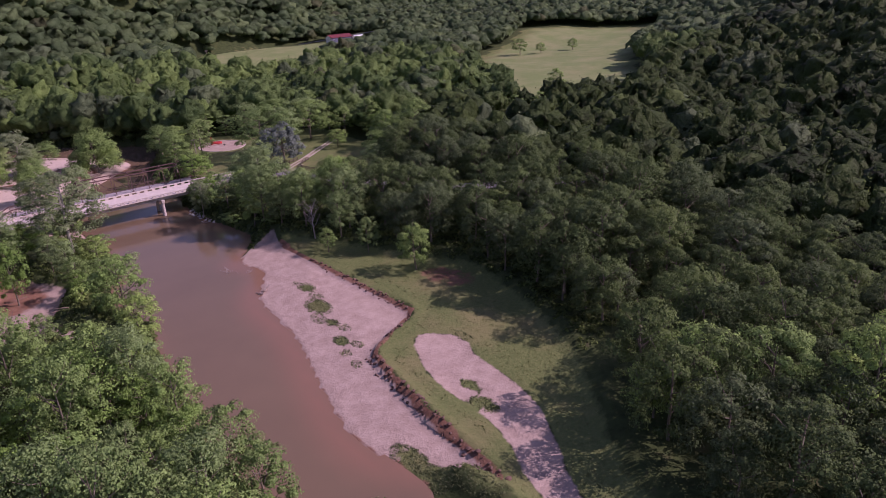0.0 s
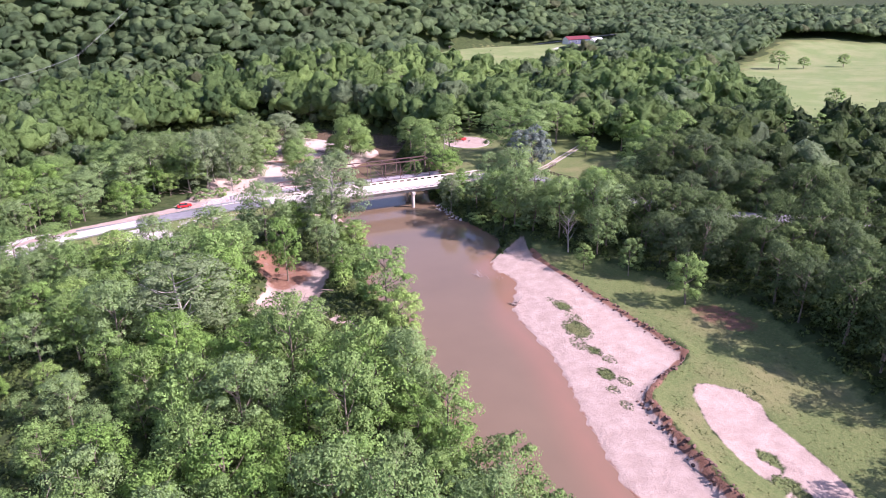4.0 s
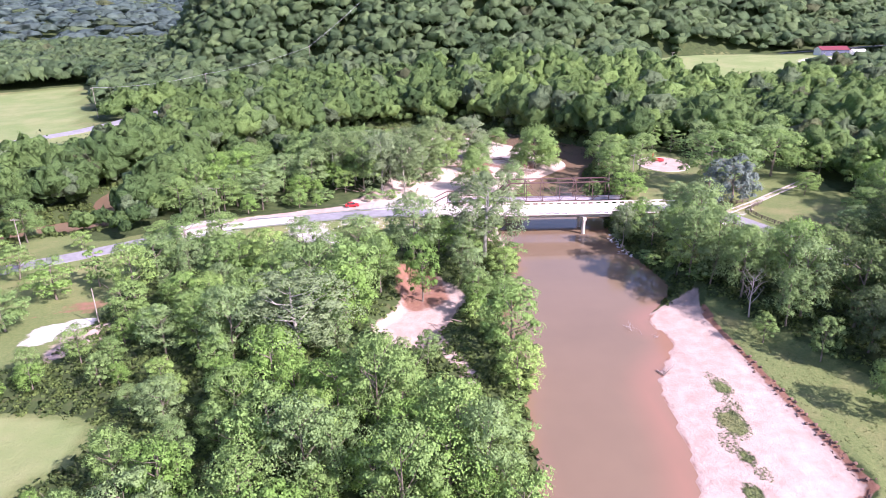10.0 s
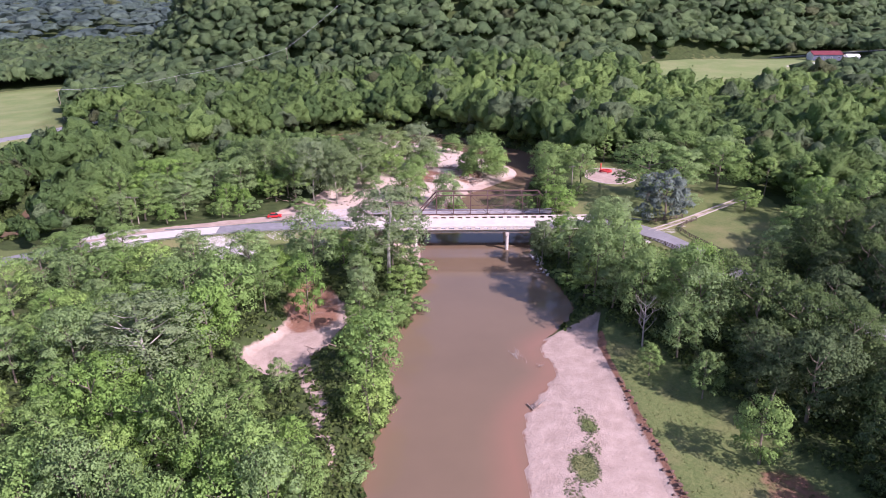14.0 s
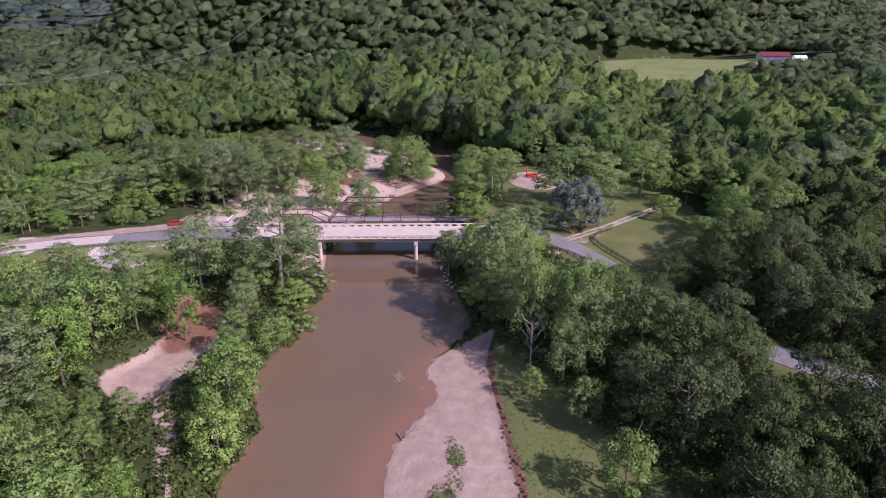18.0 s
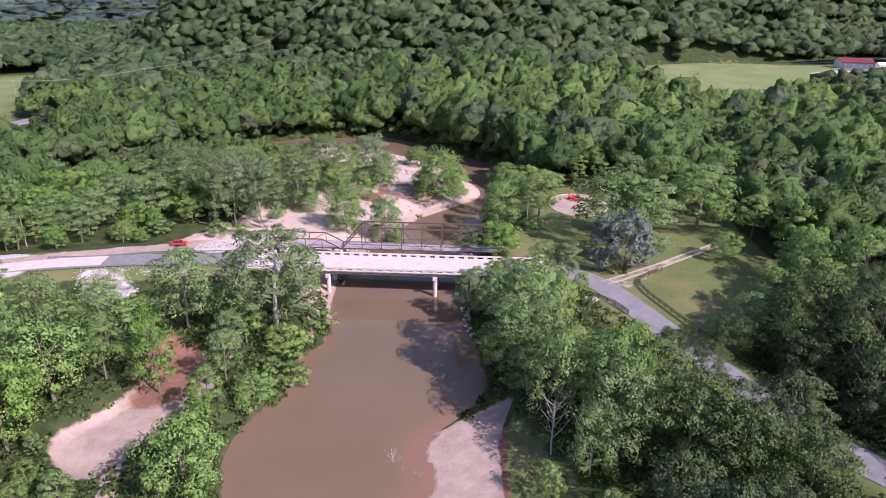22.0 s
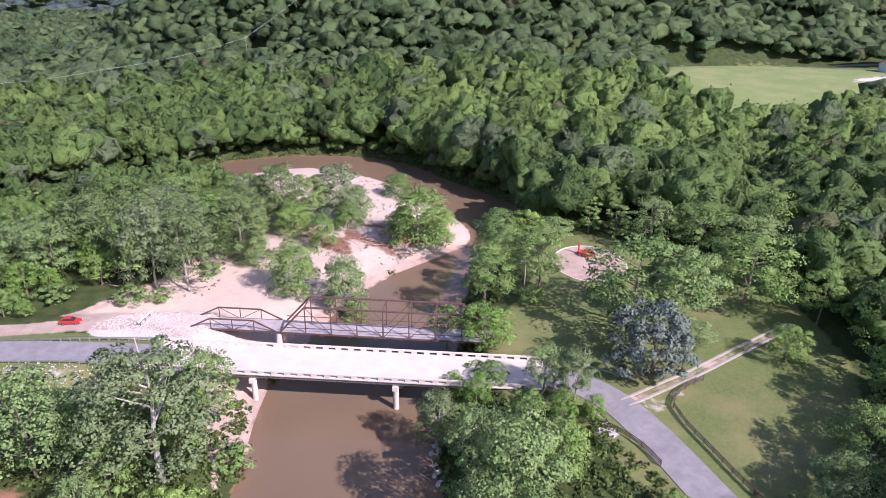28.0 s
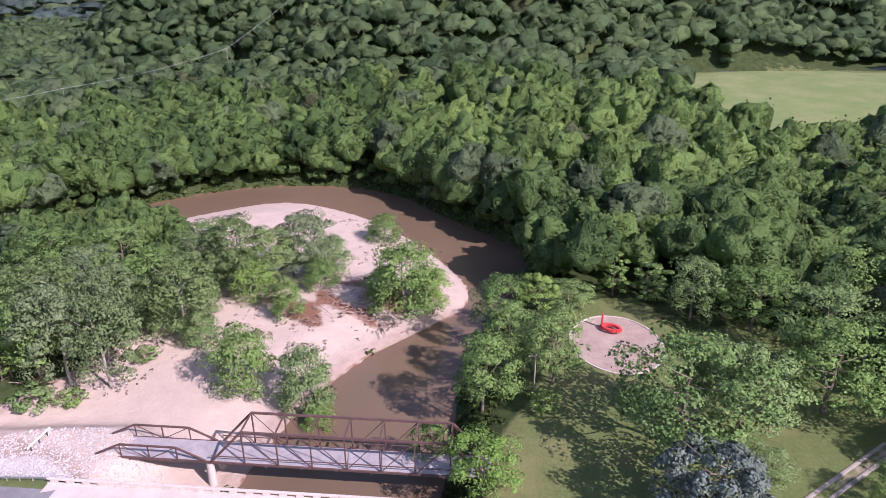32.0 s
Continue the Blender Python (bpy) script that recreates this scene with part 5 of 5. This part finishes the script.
shed(pose(344, 532, ground_z(344, 532), 0, 0, -8), 20, 12, 4.4, 2.0, BLUE_WALL, ROOF_RED, "long metal barn with a red roof and white gable", "barn", 4, WHITE)
shed(pose(360, 525, ground_z(360, 525), 0, 0, -8), 8, 7, 3.2, 1.3, WHITE, WHITE, "small white outbuilding beside the red-roofed barn")
shed(pose(-300, 752, ground_z(-300, 752), 0, 0, 15), 22, 12, 5, 3, WHITE, ROOF_GREY, "distant white farm building in the valley", "farmhouse")
shed(pose(205, 66, ground_z(205, 66) + 4, 0, 0, 30), 13, 9, 5.5, 2.4, BRICK_WALL, ROOF_GREY, "house with a grey roof among the hillside trees", "house")
shed(pose(222, 205, ground_z(222, 205), 0, 0, 20), 14, 8, 3.6, 2.2, BRICK_WALL, ROOF_GREY, "low brown brick house between park trees", "house")
shed(pose(64, 514, ground_z(64, 514), 0, 0, 10), 7, 6, 3.0, 1.6, BRICK_WALL, ROOF_GREY, "small brown house with grey roof beside the far road", "house", 2)


# ---- stones, driftwood, weeds ----
def stones(name, area, n, small, large, label, mat=ROCK):
    """Broken stones strewn over an area, each an uneven lump."""
    r = np.random.default_rng(len(area) + n)
    lo, hi = area.min(0), area.max(0)
    x, y = r.uniform(lo[0], hi[0], n * 6), r.uniform(lo[1], hi[1], n * 6)
    k = np.flatnonzero(area_distance(area, x, y) < 0)[:n]
    x, y = x[k], y[k]
    z = height(x, y)
    bm = bmesh.new()
    bmesh.ops.create_icosphere(bm, subdivisions=1, radius=1.0)
    v = np.array([p.co for p in bm.verts])
    f = np.array([[p.index for p in q.verts] for q in bm.faces])
    bm.free()
    m = len(x)
    pts = v[None] * (1 + r.uniform(-0.28, 0.28, (m, len(v), 1))) * r.uniform(0.6, 1.2, (m, 1, 3)) * r.uniform(small, large, (m, 1, 1)) * np.array([1, 1, 0.75])
    pts += np.stack([x, y, z + 0.05], 1)[:, None]
    faces = (f[None] + (np.arange(m) * len(v))[:, None, None]).reshape(-1, 3)
    return tagged(mesh_object(name, pts.reshape(-1, 3), faces.tolist(), mat), label, "rocks", kind="stuff")


stones("riprap", APRON, 2600, 0.08, 0.24, "broken white limestone riprap between the two bridges")
stones("riprap", spline([(-18, 227.5), (-4, 229), (10, 228), (20, 225), (18, 221), (8, 224), (-6, 226), (-18, 225)], 3), 260, 0.08, 0.22, "white limestone riprap on the road embankment")
stones("riprap", spline([(74, 224), (79, 222), (79, 206), (75, 205)], 3), 110, 0.25, 0.8, "pale broken rocks at the water edge")
stones("riprap", RUBBLE, 380, 0.08, 0.26, "scattered pale stones on the sandy wash")
stones("clods", spline([(81.2, 150), (82.6, 150), (82.6, 122), (82.6, 108), (73.5, 105), (66, 101), (62.6, 88), (59.6, 68), (58, 56), (56, 57), (57.6, 68), (60.4, 88), (63.4, 101), (73, 103), (80, 107), (81, 122)], 3), 420, 0.15, 0.5,
       "dark earth clods below the cut bank", plain("dark_earth", (0.09, 0.05, 0.04), (0.18, 0.11, 0.085), 1.0))


def driftwood(x, y, n, spread, seed):
    r = np.random.default_rng(seed)
    z = ground_z(x, y)
    ob = thing("driftwood_pile", pose(x, y, z), "tangled bleached driftwood dropped by the flood", "driftwood", "flood debris")
    for k in range(n):
        a, c = r.uniform(0, 6.28), r.normal(size=2) * spread * 0.45
        l, t = r.uniform(1.2, 3.6), r.uniform(-0.12, 0.3)
        d = Vector((math.cos(a), math.sin(a), t)) * l
        p = Vector((c[0], c[1], ground_z(x + c[0], y + c[1]) - z + 0.15 + abs(d.z) * 0.5 + r.random() * 0.5))
        bm = bmesh.new()
        g = r.uniform(0.06, 0.17)
        mid = Vector((r.normal(), r.normal(), 0)) * 0.12
        rod(bm, p - d / 2, p + mid, g, 6, g * 0.8)
        rod(bm, p + mid, p + d / 2, g * 0.8, 6, g * 0.4)
        part("log", bm, LOG, ob)


for i, (x, y, n, s) in enumerate([(62, 304, 46, 7), (67, 294, 30, 5), (56, 300, 26, 6), (60, 312, 22, 5), (70, 301, 24, 5), (3, 268, 12, 4), (-4, 270, 10, 4), (50, 292, 10, 4), (22, 166, 8, 3), (76, 209, 8, 2.5), (40, 286, 8, 4), (64, 145, 5, 1.0), (65, 160.4, 9, 1.6)]):
    driftwood(x, y, n, s, i)
for x, y, s, rx, rz in ((64.5, 160.7, 0.42, 62, 200), (65.5, 160, 0.3, 60, 80), (63.7, 145, 0.32, 75, 120), (29, 178, 0.5, 55, 40), (81, 247, 0.45, 40, 250)):
    t = copy_thing(DEAD, pose(x, y, ground_z(x, y), rx, 0, rz))
    t.scale = (s, s, s)
    tagged(t, "bare grey driftwood snag stranded in the shallows", "snag")


def weeds(name, spots_, label, tall=0.5, hue=((0.07, 0.11, 0.035), (0.14, 0.19, 0.06)), seed=3):
    """Low weeds: patches of sprays close to the ground."""
    r = np.random.default_rng(seed)
    xs, ys = [], []
    for x, y, rad, n in spots_:
        a, d = r.uniform(0, 6.283, n), rad * np.sqrt(r.random(n))
        xs.append(x + d * np.cos(a) * 0.7)
        ys.append(y + d * np.sin(a) * 1.3)
    x, y = np.concatenate(xs), np.concatenate(ys)
    z = height(x, y)
    ok = z > 0.05
    x, y, z = x[ok], y[ok], z[ok]
    pts = cards(np.stack([x, y, z - 0.05, np.full(len(x), tall)], 1), 9, tall * 0.55, r, 0.8)
    me = mesh_of(name, pts, LEAF_FAR)
    f = r.random((len(x), 1))
    col = np.repeat(np.concatenate([np.array(hue[0]) * (1 - f) + np.array(hue[1]) * f, np.ones((len(x), 1))], 1), 36, 0)
    me.color_attributes.new("tint", "FLOAT_COLOR", "POINT").data.foreach_set("color", col.astype(np.float32).ravel())
    return tagged(new(name, me), label, "weeds", kind="stuff")


weeds("bar_weeds", [(72.5, 138, 2.6, 180), (69, 127, 3.8, 390), (67, 118, 1.8, 90), (64, 110, 2.0, 150), (51, 71, 3.5, 360), (51, 65, 3.5, 390), (54, 58, 4, 360), (68.5, 72, 2.6, 180), (71, 78, 2, 75), (82, 92, 2, 90), (62, 105, 1.5, 60), (71.5, 132, 2.2, 120), (66, 122, 2.2, 120), (67.5, 114, 1.8, 75), (65.5, 106, 1.6, 75), (72, 142, 1.5, 36), (61, 100, 1.4, 60)],
      "low green weeds growing on the sand bar", 0.22, ((0.17, 0.21, 0.1), (0.27, 0.3, 0.15)))
g = np.random.default_rng(9)
mx, my = g.uniform(54, 108, 4200), g.uniform(20, 172, 4200)
ok = (area_distance(MEADOW, mx, my) < -0.5) & (area_distance(BAR, mx, my) > 0.8) & (area_distance(BAR_TWO, mx, my) > 1.2)
weeds("meadow_grass", [(a, b, 0.5, 2) for a, b in zip(mx[ok], my[ok])], "rough trampled grass of the flood meadow", 0.2, ((0.11, 0.135, 0.05), (0.19, 0.2, 0.085)), 5)
ux, uy = g.uniform(-10, 86, 1500), g.uniform(212, 378, 1500)
ok = (area_distance(ISLAND, ux, uy) < -2) & (bumps(ux, uy, 11, 2.0) > 0.12) & (uy > 264) & (area_distance(RIVER, ux, uy) > 5)
weeds("island_brush", [(a, b, 0.8, 2) for a, b in zip(ux[ok], uy[ok])], "thin brush and flood litter on the sand", 0.4, ((0.14, 0.14, 0.07), (0.3, 0.22, 0.17)), 6)
bx, by = g.uniform(-132, 132, 24000), g.uniform(80, 422, 24000)
rd = area_distance(RIVER, bx, by)
ok = (rd > 0.2) & (rd < 8) & (area_distance(BAR, bx, by) > 1) & (area_distance(ISLAND, bx, by) > 1) & (area_distance(POCKET, bx, by) > 1) & (area_distance(SANDBANK, bx, by) > 0.5) & (area_distance(RIPRAP, bx, by) > 1)
for line, half in ROADS[:4]:
    ok &= line_distance(line, bx, by)[0] > half + 2
weeds("bank_brush", [(a, b, 0.9, 3) for a, b in zip(bx[ok], by[ok])], "green brush overhanging the river banks", 1.25, ((0.07, 0.11, 0.035), (0.15, 0.2, 0.06)), 8)
fx, fy = g.uniform(-84, 160, 14000), g.uniform(70, 232, 14000)
ok = near_woods(fx, fy) & (area_distance(RIVER, fx, fy) > 1)
for area, edge in ((BAR, 2), (POCKET, 0.5), (MEADOW, 1), (LAWN, 2), (RIPRAP, 0), (YARD, 0), (PADDOCK, 0)):
    ok &= area_distance(area, fx, fy) > edge
for line, half in ROADS[:3]:
    ok &= line_distance(line, fx, fy)[0] > half + 1.5
weeds("undergrowth", [(a, b, 1.0, 2) for a, b in zip(fx[ok], fy[ok])], "leafy green undergrowth on the woodland floor", 0.95, ((0.075, 0.12, 0.04), (0.17, 0.23, 0.07)), 10)
